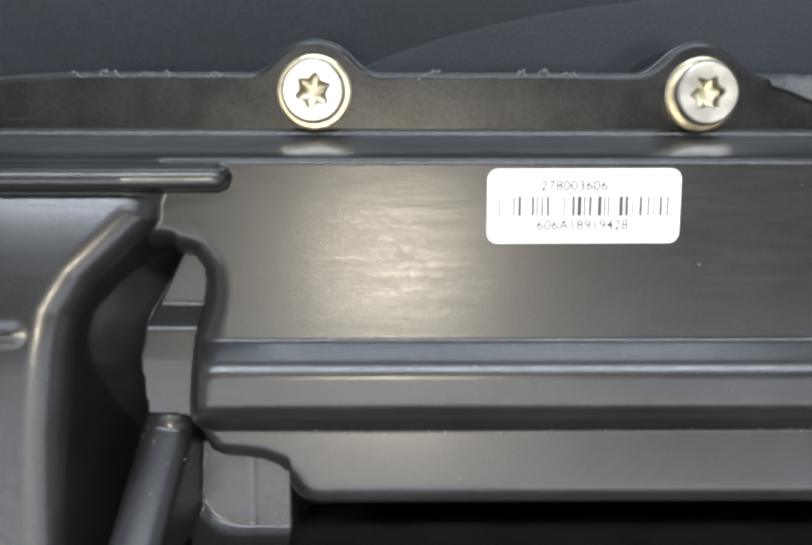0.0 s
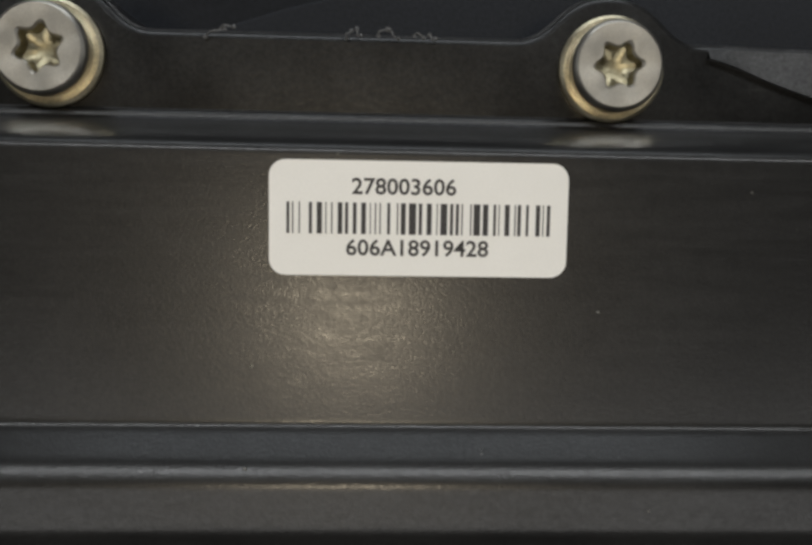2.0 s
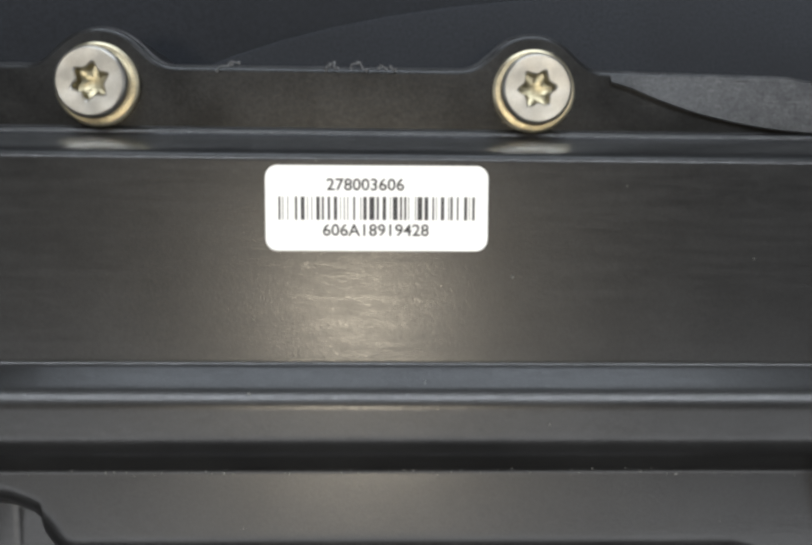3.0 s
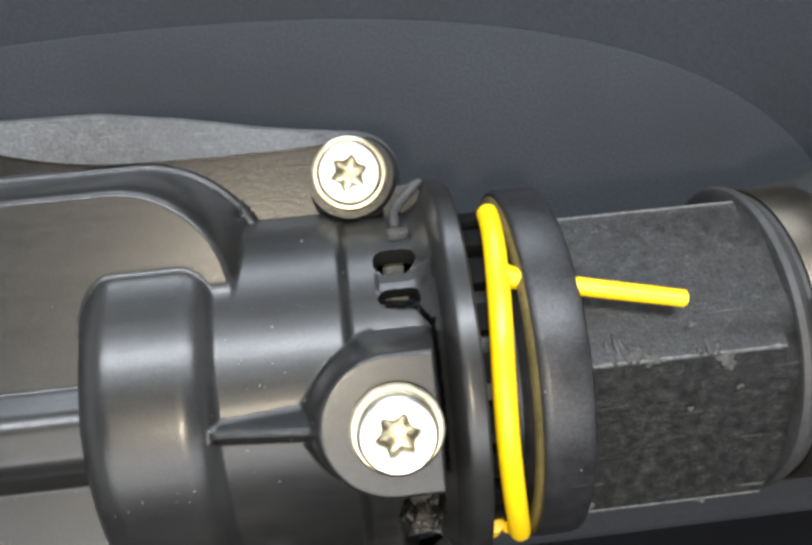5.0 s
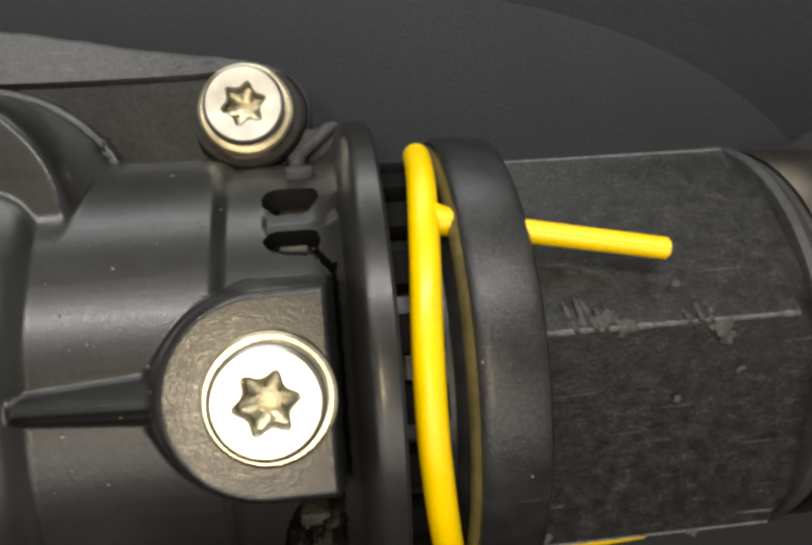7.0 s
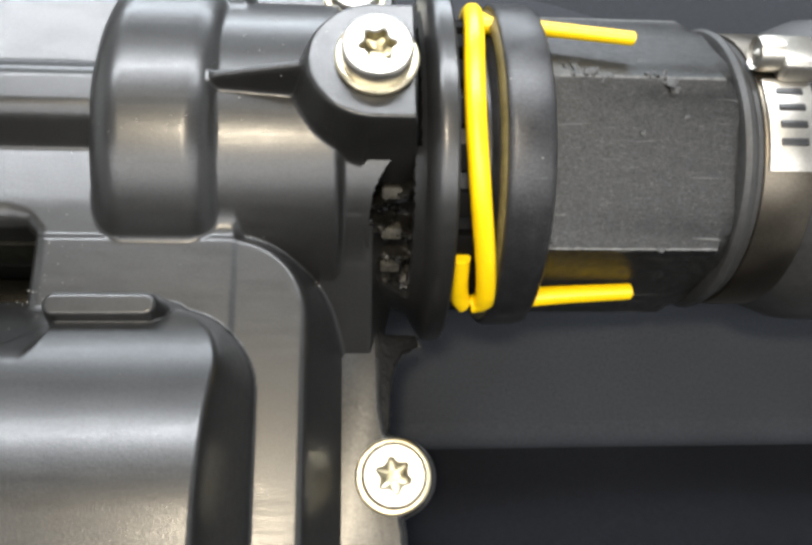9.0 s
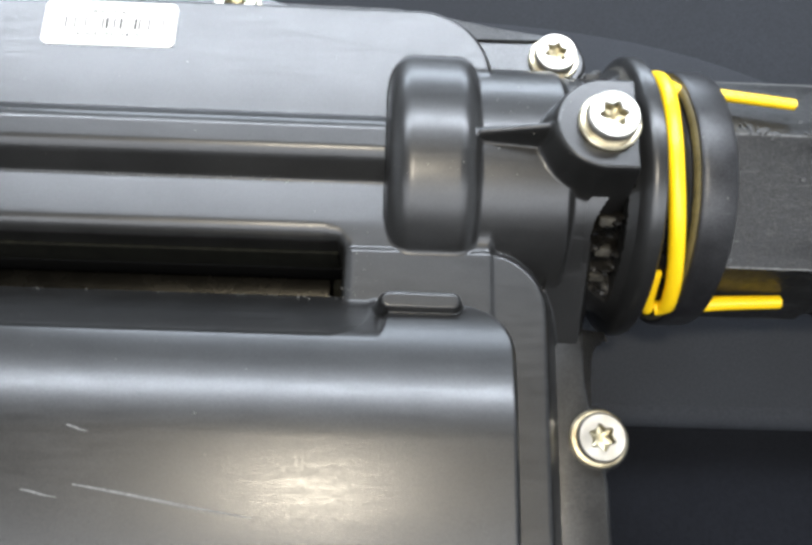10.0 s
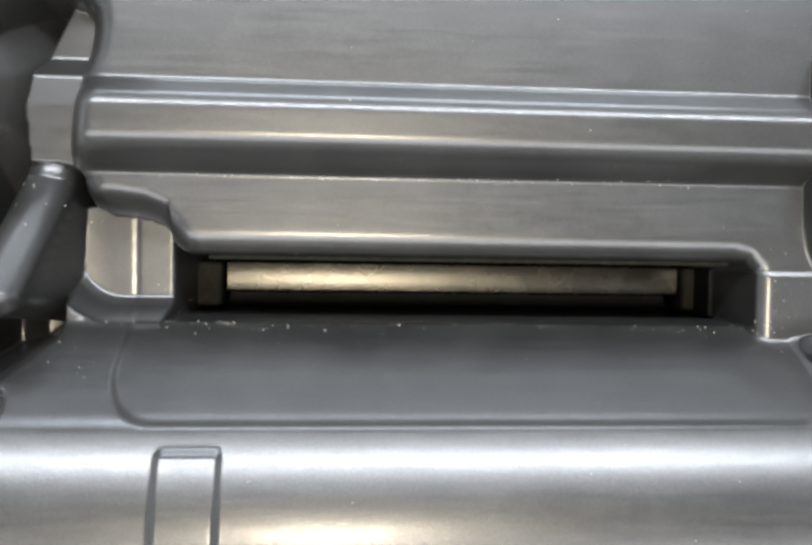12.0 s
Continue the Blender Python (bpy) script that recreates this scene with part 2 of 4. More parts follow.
def box(x0, x1, y0, y1, z0, z1, bevel=0.0, segments=2):
    bm = bmesh.new()
    bmesh.ops.create_cube(bm, size=1, matrix=Matrix.Translation(((x0 + x1) / 2, (y0 + y1) / 2, (z0 + z1) / 2)) @ Matrix.Diagonal((x1 - x0, y1 - y0, z1 - z0, 1)))
    if bevel:
        bmesh.ops.bevel(bm, geom=bm.edges[:], offset=bevel, segments=segments, affect="EDGES", profile=0.5)
    return bm


def lathe(profile, turn, steps=96, start=0.0, sweep=360.0, closed=True):
    """Turns a profile of (along, radius) round the local z axis; turn lays it in place."""
    bm = bmesh.new()
    full = sweep >= 360
    rings = []
    for i in range(steps if full else steps + 1):
        a = radians(start + sweep * i / steps)
        rings.append([bm.verts.new(turn @ Vector((r * math.cos(a), r * math.sin(a), s))) for s, r in profile])
    count = len(profile)
    for i in range(steps):
        one, two = rings[i], rings[(i + 1) % len(rings)]
        for j in range(count if closed else count - 1):
            k = (j + 1) % count
            bm.faces.new((one[j], two[j], two[k], one[k]))
    if not full and closed:
        bm.faces.new(rings[0])
        bm.faces.new(rings[-1])
    return bm


def prism(outline, z0, z1, bevel=0.0):
    """A plate with the outline, between two heights, its upper edge bevelled."""
    bm = bmesh.new()
    low = [bm.verts.new((x, y, z0)) for x, y in outline]
    high = [bm.verts.new((x, y, z1)) for x, y in outline]
    n = len(outline)
    bm.faces.new(low)
    top = bm.faces.new(high)
    for i in range(n):
        bm.faces.new((low[i], low[(i + 1) % n], high[(i + 1) % n], high[i]))
    bm.normal_update()
    if bevel:
        bmesh.ops.bevel(bm, geom=top.edges[:], offset=bevel, segments=2, affect="EDGES", profile=0.5)
    return bm


def tube(points, radius, sides=12, flat=1.0, across=Vector((1, 0, 0))):
    """A round or flattened bar along points, with closed ends; radius may be one or one a point."""
    bm = bmesh.new()
    rings = []
    points = [Vector(p) for p in points]
    for i, p in enumerate(points):
        d = (points[min(i + 1, len(points) - 1)] - points[max(i - 1, 0)]).normalized()
        u = (across - d * across.dot(d))
        u = u.normalized() if u.length > 1e-4 else d.orthogonal().normalized()
        v = d.cross(u)
        r = radius[i] if isinstance(radius, (list, tuple)) else radius
        rings.append([bm.verts.new(p + u * r * math.cos(2 * math.pi * k / sides) + v * r * flat * math.sin(2 * math.pi * k / sides)) for k in range(sides)])
    for a, b in zip(rings, rings[1:]):
        for k in range(sides):
            bm.faces.new((a[k], a[(k + 1) % sides], b[(k + 1) % sides], b[k]))
    bm.faces.new(rings[0])
    bm.faces.new(rings[-1])
    bmesh.ops.bevel(bm, geom=[e for e in bm.edges if any(len(f.verts) > 4 for f in e.link_faces)], offset=0.0004, segments=2, affect="EDGES")
    return bm


# ---- the room ----
def wall(name, m, kind_mat, sx, sy, sz):
    bm = bmesh.new()
    bmesh.ops.create_cube(bm, size=1, matrix=m @ Matrix.Diagonal((sx, sy, sz, 1)))
    return tagged(mesh_object(name, bm, kind_mat, False), kind="structure")


# unseen shell added round the bench; wall_south and ceiling keep reflections dark
wall("floor", pose(0, 0, -0.81), FLOOR, 4.4, 4.4, 0.1)
wall("ceiling", pose(0, 0, 1.75), CEILING, 4.4, 4.4, 0.1)
bm = bmesh.new()
for x, z, sx, sz in ((0, -0.43, 4.2, 0.66), (0, 1.07, 4.2, 1.26), (-1.55, 0.17, 1.1, 0.54), (1.60, 0.17, 1.0, 0.54)):
    bmesh.ops.create_cube(bm, size=1, matrix=pose(x, 2.15, z) @ Matrix.Diagonal((sx, 0.1, sz, 1)))
tagged(mesh_object("wall_north", bm, WALL, False), kind="structure")
bm = bmesh.new()
for x, z, sx, sz in ((0.05, -0.08, 2.1, 0.04), (0.05, 0.42, 2.1, 0.04), (-0.98, 0.17, 0.04, 0.46), (1.08, 0.17, 0.04, 0.46)):
    bmesh.ops.create_cube(bm, size=1, matrix=pose(x, 2.16, z) @ Matrix.Diagonal((sx, 0.06, sz, 1)))
tagged(mesh_object("window_1", bm, WALL, False), kind="structure")
wall("wall_south", pose(0, -2.15, 0.47), DARK_WALL, 4.2, 0.1, 2.46)
wall("wall_east", pose(2.15, 0, 0.47), WALL, 0.1, 4.4, 2.46)
wall("wall_west", pose(-2.15, 0, 0.47), WALL, 0.1, 4.4, 2.46)

bench = empty("workbench", (0.1, 0, -0.76), "black workbench with a smooth dark top", "workbench")


def under(ob, parent):
    ob.parent = parent
    ob.matrix_parent_inverse = parent.matrix_world.inverted()
    return ob


under(mesh_object("bench_top", box(-0.9, 1.1, -0.1000, 0.45, -0.046, -0.004, 0.001), CLOTH), bench)
under(mesh_object("bench_ledge", box(-0.9, 1.1, -0.45, -0.1000, -0.046, -0.0062, 0.001), CLOTH), bench)
for x in (-0.84, 1.04):
    for y in (-0.39, 0.39):
        under(mesh_object("leg", box(x - 0.03, x + 0.03, y - 0.03, y + 0.03, -0.76, -0.044, 0.003), CLOTH), bench)


def mat_outline():
    """Rounded at the far side, straighter towards the bench's front edge."""
    pts = []
    for i in range(72):
        a = 2 * math.pi * i / 72
        c, s = math.cos(a), math.sin(a)
        power = 0.87 if s > 0 else 0.30
        pts.append((0.095 + math.copysign(abs(c) ** power, c) * (0.195 if s > 0 else 0.195 + 0.10 * min(1, -4 * s)), -0.030 + math.copysign(abs(s) ** power, s) * (0.086 if s > 0 else 0.0737)))
    return pts


def draped(x0, x1, back, top, thick):
    """A thin sheet that lies on the bench and rolls down over its front step."""
    line = [(back, top)]
    drop = top + 0.0061
    line += [(-0.1030 - 0.0072 * math.sin(radians(a)), top - drop * (1 - math.cos(radians(a)))) for a in range(0, 91, 5)]
    bm = bmesh.new()
    rows = []
    for x in np.linspace(x0, x1, 12):
        x = float(x)
        upper = [bm.verts.new((x, y, z)) for y, z in line]
        lower = [bm.verts.new((x, y + thick * min(1, i / 8), z - thick * (1 - min(1, i / 16)))) for i, (y, z) in enumerate(line)]
        rows.append(upper + lower[::-1])
    n = len(rows[0])
    for p, q in zip(rows, rows[1:]):
        for i in range(n):
            bm.faces.new((p[i], p[(i + 1) % n], q[(i + 1) % n], q[i]))
    bm.faces.new(rows[0])
    bm.faces.new(rows[-1])
    return bm


tagged(mesh_object("bench_sheet", draped(-0.88, 1.08, 0.44, -0.0014, 0.0016), SHEET), "dark grey sheet draped over the front step of the bench", "sheet")
work_mat = tagged(mesh_object("work_mat", prism(mat_outline(), -0.0012, 0.0, 0.0006), MAT), "charcoal grey rounded mat lying on the dark sheet", "mat")
part("rolled_edge", draped(-0.19, 0.38, -0.098, -0.0002, 0.0010), MAT, work_mat, "mat edge rolled over the bench step")

# ---- the intercooler housing ----
AXIS_Y, AXIS_Z = -0.0407, 0.0405
FLANGE = 0.0460
housing = empty("intercooler_housing", (0, 0, 0), "black moulded plastic intercooler housing with screwed flange", "intercooler")


def smin(a, b, k):
    h = np.clip(0.5 + 0.5 * (b - a) / k, 0, 1)
    return b * (1 - h) + a * h - k * h * (1 - h)


def smax(a, b, k):
    return -smin(-a, -b, k)


def sd_box(x, y, x0, x1, y0, y1, r):
    qx = np.abs(x - (x0 + x1) / 2) - (x1 - x0) / 2 + r
    qy = np.abs(y - (y0 + y1) / 2) - (y1 - y0) / 2 + r
    return np.hypot(np.maximum(qx, 0), np.maximum(qy, 0)) + np.minimum(np.maximum(qx, qy), 0) - r


def plate(d, top, slope, k):
    return smin(top + 0 * d, top - slope * d, k)


def sd_poly(x, y, pts):
    """Signed distance to a closed outline, negative inside."""
    best = np.full_like(x, 9.0)
    inside = np.zeros(x.shape, dtype=bool)
    for (ax, ay), (bx, by) in zip(pts, pts[1:] + pts[:1]):
        t = np.clip(((x - ax) * (bx - ax) + (y - ay) * (by - ay)) / ((bx - ax) ** 2 + (by - ay) ** 2), 0, 1)
        best = np.minimum(best, np.hypot(x - ax - t * (bx - ax), y - ay - t * (by - ay)))
        if ay != by:
            inside ^= ((ay > y) != (by > y)) & (x < ax + (y - ay) * (bx - ax) / (by - ay))
    return np.where(inside, -best, best)


# foot of the rounded rim round the end valley, the pocket and the slot; edge of the end cap
HOLLOW = [(-0.140, -0.0118), (-0.0868, -0.0122), (-0.0820, -0.0134), (-0.0803, -0.0160), (-0.0800, -0.0190), (-0.0813, -0.0270), (-0.0829, -0.0384), (-0.0838, -0.0480),
          (-0.0828, -0.0540), (-0.0806, -0.0582), (-0.0770, -0.0600), (-0.0720, -0.0605), (-0.0685, -0.0610), (-0.0655, -0.0622), (-0.0630, -0.0645), (-0.0608, -0.0674), (-0.0585, -0.0690), (-0.0555, -0.0695), (0.0735, -0.0695), (0.0752, -0.0712), (0.0755, -0.0730), (0.0755, -0.120), (-0.140, -0.120)]
CAP = [(-0.220, 0.0082), (-0.0880, 0.0082), (-0.0850, 0.0066), (-0.0838, 0.0030), (-0.0866, -0.0015), (-0.0872, -0.0050), (-0.0925, -0.0105), (-0.0995, -0.0178), (-0.1030, -0.0241), (-0.1046, -0.0325), (-0.1066, -0.0487), (-0.1075, -0.0650), (-0.1085, -0.090), (-0.1120, -0.140), (-0.220, -0.140)]


def softened(z, times):
    """Rounds the edges of a height grid."""
    for _ in range(times):
        p = np.pad(z, 1, mode="edge")
        z = (p[:-2, 1:-1] + p[2:, 1:-1] + p[1:-1, :-2] + p[1:-1, 2:] + 4 * p[1:-1, 1:-1]) / 8
    return z


def section(y):
    """The height of the upper face across its width: label face, raised band, shelf."""
    ys = [-0.30, -0.0640, -0.0509, -0.0450, -0.0352, -0.0304, -0.008, 0.05]
    zs = [0.0700, 0.0700, 0.0692, 0.0764, 0.0766, 0.0710, 0.0708, 0.0709]
    ease = np.interp(y, [-0.0640, -0.0545, -0.0512, -0.0490, -0.0450, -0.0352, -0.0325, -0.0304, -0.0250], [0.0014, 0.0012, 0.0004, 0.0013, 0.0026, 0.0020, 0.0009, 0.0005, 0.0012])
    return sum(np.interp(y + o * ease, ys, zs) for o in np.linspace(-1, 1, 15)) / 15


SHELL_PARTS = ("upper_face", "deep_body", "end_cap", "valley_rib", "neck", "neck_band", "screw_boss", "boss_rib")


def shell_height(x, y, owners=False):
    """The height of the moulding at each spot, and, if asked, which of SHELL_PARTS it belongs to."""
    owner = np.zeros(x.shape, dtype=int)

    def add(part_id, shape, ease):
        owner[shape > z] = part_id
        return smax(z, shape, ease)

    top = section(y)
    z = np.full_like(x, 0.030)
    # label face and its walls, shelf beside the deep end
    face = plate(sd_box(x, y, -0.40, 0.1192, -0.40, 0.0094, 0.0240), top, 6.5, 0.0160)
    shelf = plate(sd_box(x, y, -0.40, 0.1330, -0.40, -0.0715, 0.017), np.minimum(top, 0.0700), 3.3, 0.004)
    foot = plate(sd_box(x, y, -0.40, 0.1184, -0.40, 0.0086, 0.0232) - 0.0056, 0.0476, 2.4, 0.0008)
    z = np.maximum(z, np.maximum(smax(face, shelf, 0.002), np.where(foot > 0.0458, foot, 0)))
    # low bridge beside the end cap, the pit behind it, the pocket and the slot below it
    bow = 36 * np.clip(x + 0.0885, 0, 0.008) ** 2
    bridge = np.interp(y, [-0.06, -0.050, -0.036, -0.0290, -0.0245, -0.0235, 0.0], [0.0640, 0.0648, 0.0652, 0.0648, 0.0602, 0.0602, 0.0610])
    ledge = np.interp(y, [-0.0860, -0.0765, -0.0750, -0.0660, -0.0590, -0.0530, -0.0490, -0.0360, -0.0280, -0.0090], [-0.0860, -0.0860, -0.0855, -0.0855, -0.0848, -0.0850, -0.0945, -0.0955, -0.0938, -0.0845])
    pit = np.interp(y, [-0.046, -0.038, -0.030, -0.012], [0.036, 0.045, 0.0480, 0.0490]) + 0.006 * np.clip((-0.1000 - x) / 0.004, 0, 1)
    out = np.clip(sd_box(x, y, -0.0850, 0.20, -0.0798, 0.10, 0.010), 0, 0.0050)
    pocket = np.maximum(smin(0.0560 + 0.12 * np.clip(out / 0.0006, 0, 1) * 0.006 + 380 * out ** 2, 0.0560 - 9 * (x + 0.0628), 0.004), 0.0215)
    pocket = pocket - 0.0003 * np.clip(1 - np.abs(x + 0.0722) / 0.0006, 0, 1)
    floor = np.where(y > -0.0497 - bow, bridge, np.where((y > -0.0575) & (x < -0.0815), 0.046, pocket))
    floor = np.where(x < ledge, np.minimum(pit, floor), floor)
    floor = softened(floor, 3)
    rim = sd_poly(x, y, HOLLOW)
    wide = np.interp(x, [-0.080, -0.075, -0.064, -0.055, 0.070, 0.076], [0.0062, 0.0072, 0.0072, 0.0058, 0.0056, 0.0036])
    rise = np.sqrt(np.clip(1 - (1 - np.clip(rim / wide, 0, 1)) ** 2, 0, 1))
    bull = np.where((rim > 0) & (x > -0.062), z - wide * (1 - rise), 0)
    z = np.where(y > -0.100, np.minimum(z, np.maximum(floor + (z - floor) * rise, bull)), z)
    # deep round body with a flat cut along its front
    dy = np.clip(y + 0.1277, 0, 0.040)
    dome = 0.0600 + np.sqrt(0.0426 ** 2 - dy ** 2) - np.maximum(-0.1277 - y, 0) ** 2 * 1.6
    cut = 0.0625 + 1.64 * (-0.0832 - y)
    facet = sd_box(x, y, -0.0705, 0.0838, -0.1022, -0.02, 0.011)
    pad = sd_box(x, y, -0.0574, -0.0455, -0.30, -0.1066, 0.0012)
    dome = dome + 0.0011 * np.clip(0.5 - pad / 0.0012, 0, 1)
    end = np.minimum(sd_box(x, y, -0.130, 0.1190, -0.50, -0.0915, 0.014), sd_box(x, y, -0.130, 0.0860, -0.50, -0.070, 0.003))
    dome = smin(dome, 0.1040 - 9 * end, 0.013)
    cut = cut + 0.02 * np.clip((x - 0.0860) / 0.0050, 0, 1) ** 2 * np.clip((-0.0892 - y) / 0.002, 0, 1)
    dome = smin(dome, cut + 0.0007, 0.0014) - 0.0010 * np.clip(0.5 - facet / 0.0009, 0, 1)
    notch = sd_box(x, y, -0.140, -0.0895, -0.1040, -0.0975, 0.0028)
    dome = dome - 0.005 * np.clip(0.5 - notch / 0.0016, 0, 1)
    shy = y + 0.0870 + 0.0110 * np.clip((-0.0852 - x) / 0.015, 0, 1)
    dome = np.where(x < -0.0852, smin(dome, 0.0690 - 5 * shy, 0.006), dome)
    dome = np.where((y > -0.0846) & (x > -0.0852) & (x < 0.0755), 0.02, dome)
    z = add(1, dome, 0.0022)
    tab = sd_box(x, y, 0.0864, 0.1072, -0.0942, -0.0891, 0.0025)
    z = add(1, plate(tab, 0.0890, 7.0, 0.0060), 0.0012)
    # end cap with its bar
    d = sd_poly(x, y, CAP)
    r = np.where(y > 0.002, 0.0030, 0.0078)
    cap = 0.0812 - 5 * np.maximum(y + 0.035, 0) ** 2 - r + np.sqrt(np.maximum(r * r - np.clip(d + r, 0, r) ** 2, 0)) - np.maximum(d, 0) * np.where(y > 0.004, 5, 9)
    z = add(2, cap, 0.0015)
    bar_top = np.interp(x, [-0.20, -0.092, -0.080, -0.0728], [0.0795, 0.0790, 0.0765, 0.0756])
    away = np.hypot(np.maximum(x + 0.0748, 0), y - 0.0040)
    bar = bar_top - 0.0026 + np.sqrt(np.maximum(0.0026 ** 2 - away ** 2, 0)) - np.maximum(away - 0.0024, 0) * 12
    z = add(2, bar, 0.0008)
    knob = sd_box(x, y, -0.160, -0.1125, -0.0285, -0.0250, 0.0017)
    z = add(2, plate(knob, 0.0816, 1.2, 0.003), 0.0012)
    # round rib that runs down from the bridge
    ax, ay, bx, by = -0.0898, -0.0520, -0.0935, -0.0770
    t = np.clip(((x - ax) * (bx - ax) + (y - ay) * (by - ay)) / ((bx - ax) ** 2 + (by - ay) ** 2), 0, 1)
    away = np.hypot(x - ax - t * (bx - ax), y - ay - t * (by - ay))
    z = add(3, 0.0650 + 0.0215 * t - 0.0060 + np.sqrt(np.maximum(0.0060 ** 2 - away ** 2, 0)) - np.maximum(away - 0.0058, 0) * 9, 0.0014)
    # shoulder under the corner screw
    ramp = 0.0458 - 3 * np.maximum(np.maximum(x - 0.1458, -0.040 - y), 0) - 4 * np.maximum(y - 0.0090, 0)
    z = np.where(x > 0.100, add(4, np.where(x > 0.118, ramp, 0), 0.0120), z)
    # sloping web that carries the neck down to the side flange
    web = 0.0455 + 0.84 * (y + 0.0926) - 3.3 * np.maximum(np.maximum(0.1350 - x, x - 0.1470), 0) - np.maximum(-0.0926 - y, 0) * 8
    z = add(4, np.where((x > 0.125) & (y < -0.066), web, 0), 0.0030)
    # round neck, its thick band, and the open gap before the collar
    off = np.abs(y - AXIS_Y)

    def barrel(radius):
        return AXIS_Z + np.sqrt(np.maximum(radius ** 2 - off ** 2, 0)) - np.where(off > radius, 0.02 + (off - radius) * 4, 0)

    dip = np.minimum(np.clip((x - 0.1452) / 0.0008, 0, 1), np.clip((0.1578 - x) / 0.0008, 0, 1))
    step = np.clip((x - 0.1385) / 0.0028, 0, 1)
    radius = 0.0402 - 0.0020 * step * step * (3 - 2 * step) - dip * 0.0085
    neck = np.where((x > 0.108) & (x < 0.1606), barrel(radius), 0)
    z = add(4, neck, 0.0022)
    gap = np.minimum(np.maximum(x - 0.0870, 0), np.maximum(0.1150 - x, 0))
    r = 0.0078
    gap = np.minimum(gap, r)
    band = np.where((x > 0.0870) & (x < 0.1150), barrel(0.0437 - (r - np.sqrt(np.maximum(r * r - (r - gap) ** 2, 0)))), 0)
    z = add(5, band, 0.0010)
    # screw boss on the neck, and its rib
    boss = np.minimum(np.hypot(x - 0.1468, y + 0.0402) - 0.0141, sd_box(x, y, 0.1468, 0.1600, -0.0543, -0.0261, 0.0004))
    boss = np.maximum(boss, (x - 0.1556) * 3)
    lean = 3.6 + 6.0 * np.clip((np.abs(y + 0.0402) - 0.004) / 0.0096, 0, 1)
    blend = 0.0026 + (0.0010 + 0.0090 * np.clip((-0.0430 - y) / 0.008, 0, 1)) * np.clip((0.1550 - x) / 0.004, 0, 1)
    z = add(6, plate(boss, 0.0902, lean, 0.0011 * lean), blend)
    rib = np.maximum(np.abs(y + 0.0402) - 0.0010, np.maximum(0.1125 - x, x - 0.1345))
    z = add(7, plate(rib, np.interp(x, [0.1125, 0.136], [0.0832, 0.0892]), 3.6, 0.0028), 0.0020)
    # room for the ear of the corner screw
    ear = np.hypot(x - 0.1432, y - 0.0078) - 0.0113
    z = np.where((ear < 0) & (x > 0.125), np.minimum(z, 0.0440), z)
    return (z, owner) if owners else z


def shell_meshes(xs, ys, keep):
    """Builds the moulding part by part on one grid, with normals that run on across the parts."""
    x, y = np.meshgrid(xs, ys)
    z, owner = shell_height(x, y, True)
    slope_y, slope_x = np.gradient(z, ys, xs)
    normals = np.stack([-slope_x.ravel(), -slope_y.ravel(), np.ones(z.size)], 1)
    normals /= np.linalg.norm(normals, axis=1)[:, None]
    w, h = len(xs), len(ys)
    grid = np.stack([x.ravel(), y.ravel(), z.ravel()], 1)
    i = np.arange((h - 1) * w).reshape(h - 1, w)[:, :-1].ravel()
    quads = np.stack([i, i + 1, i + w + 1, i + w], 1)
    quads = quads[keep(grid[quads].mean(1))]
    of = owner.ravel()[quads[:, 0]]
    for k, name in enumerate(SHELL_PARTS):
        mine = quads[of == k]
        used = np.unique(mine)
        index = np.full(len(grid), -1)
        index[used] = np.arange(len(used))
        mine = index[mine]
        me = bpy.data.meshes.new(name)
        me.vertices.add(len(used))
        me.vertices.foreach_set("co", grid[used].ravel())
        me.loops.add(mine.size)
        me.loops.foreach_set("vertex_index", mine.ravel().astype(np.int32))
        me.polygons.add(len(mine))
        me.polygons.foreach_set("loop_start", np.arange(0, mine.size, 4, dtype=np.int32))
        me.polygons.foreach_set("use_smooth", np.ones(len(mine), dtype=bool))
        me.update(calc_edges=True)
        me.normals_split_custom_set_from_vertices(normals[used].tolist())
        me.materials.append(PLASTIC)
        new(name, me).parent = housing


shell_meshes(np.arange(-0.175, 0.1607, 0.00042), np.arange(-0.235, 0.0165, 0.00042),
             lambda c: ~((c[:, 2] < 0.0392) & ((c[:, 0] > 0.1300) | (c[:, 1] > 0.0))) & (c[:, 0] < 0.1603))


# flange with an ear at every screw
SCREWS = [(-0.0571, 0.0231), (0.0335, 0.0228), (0.1432, 0.0078), (0.1519, -0.1205)]


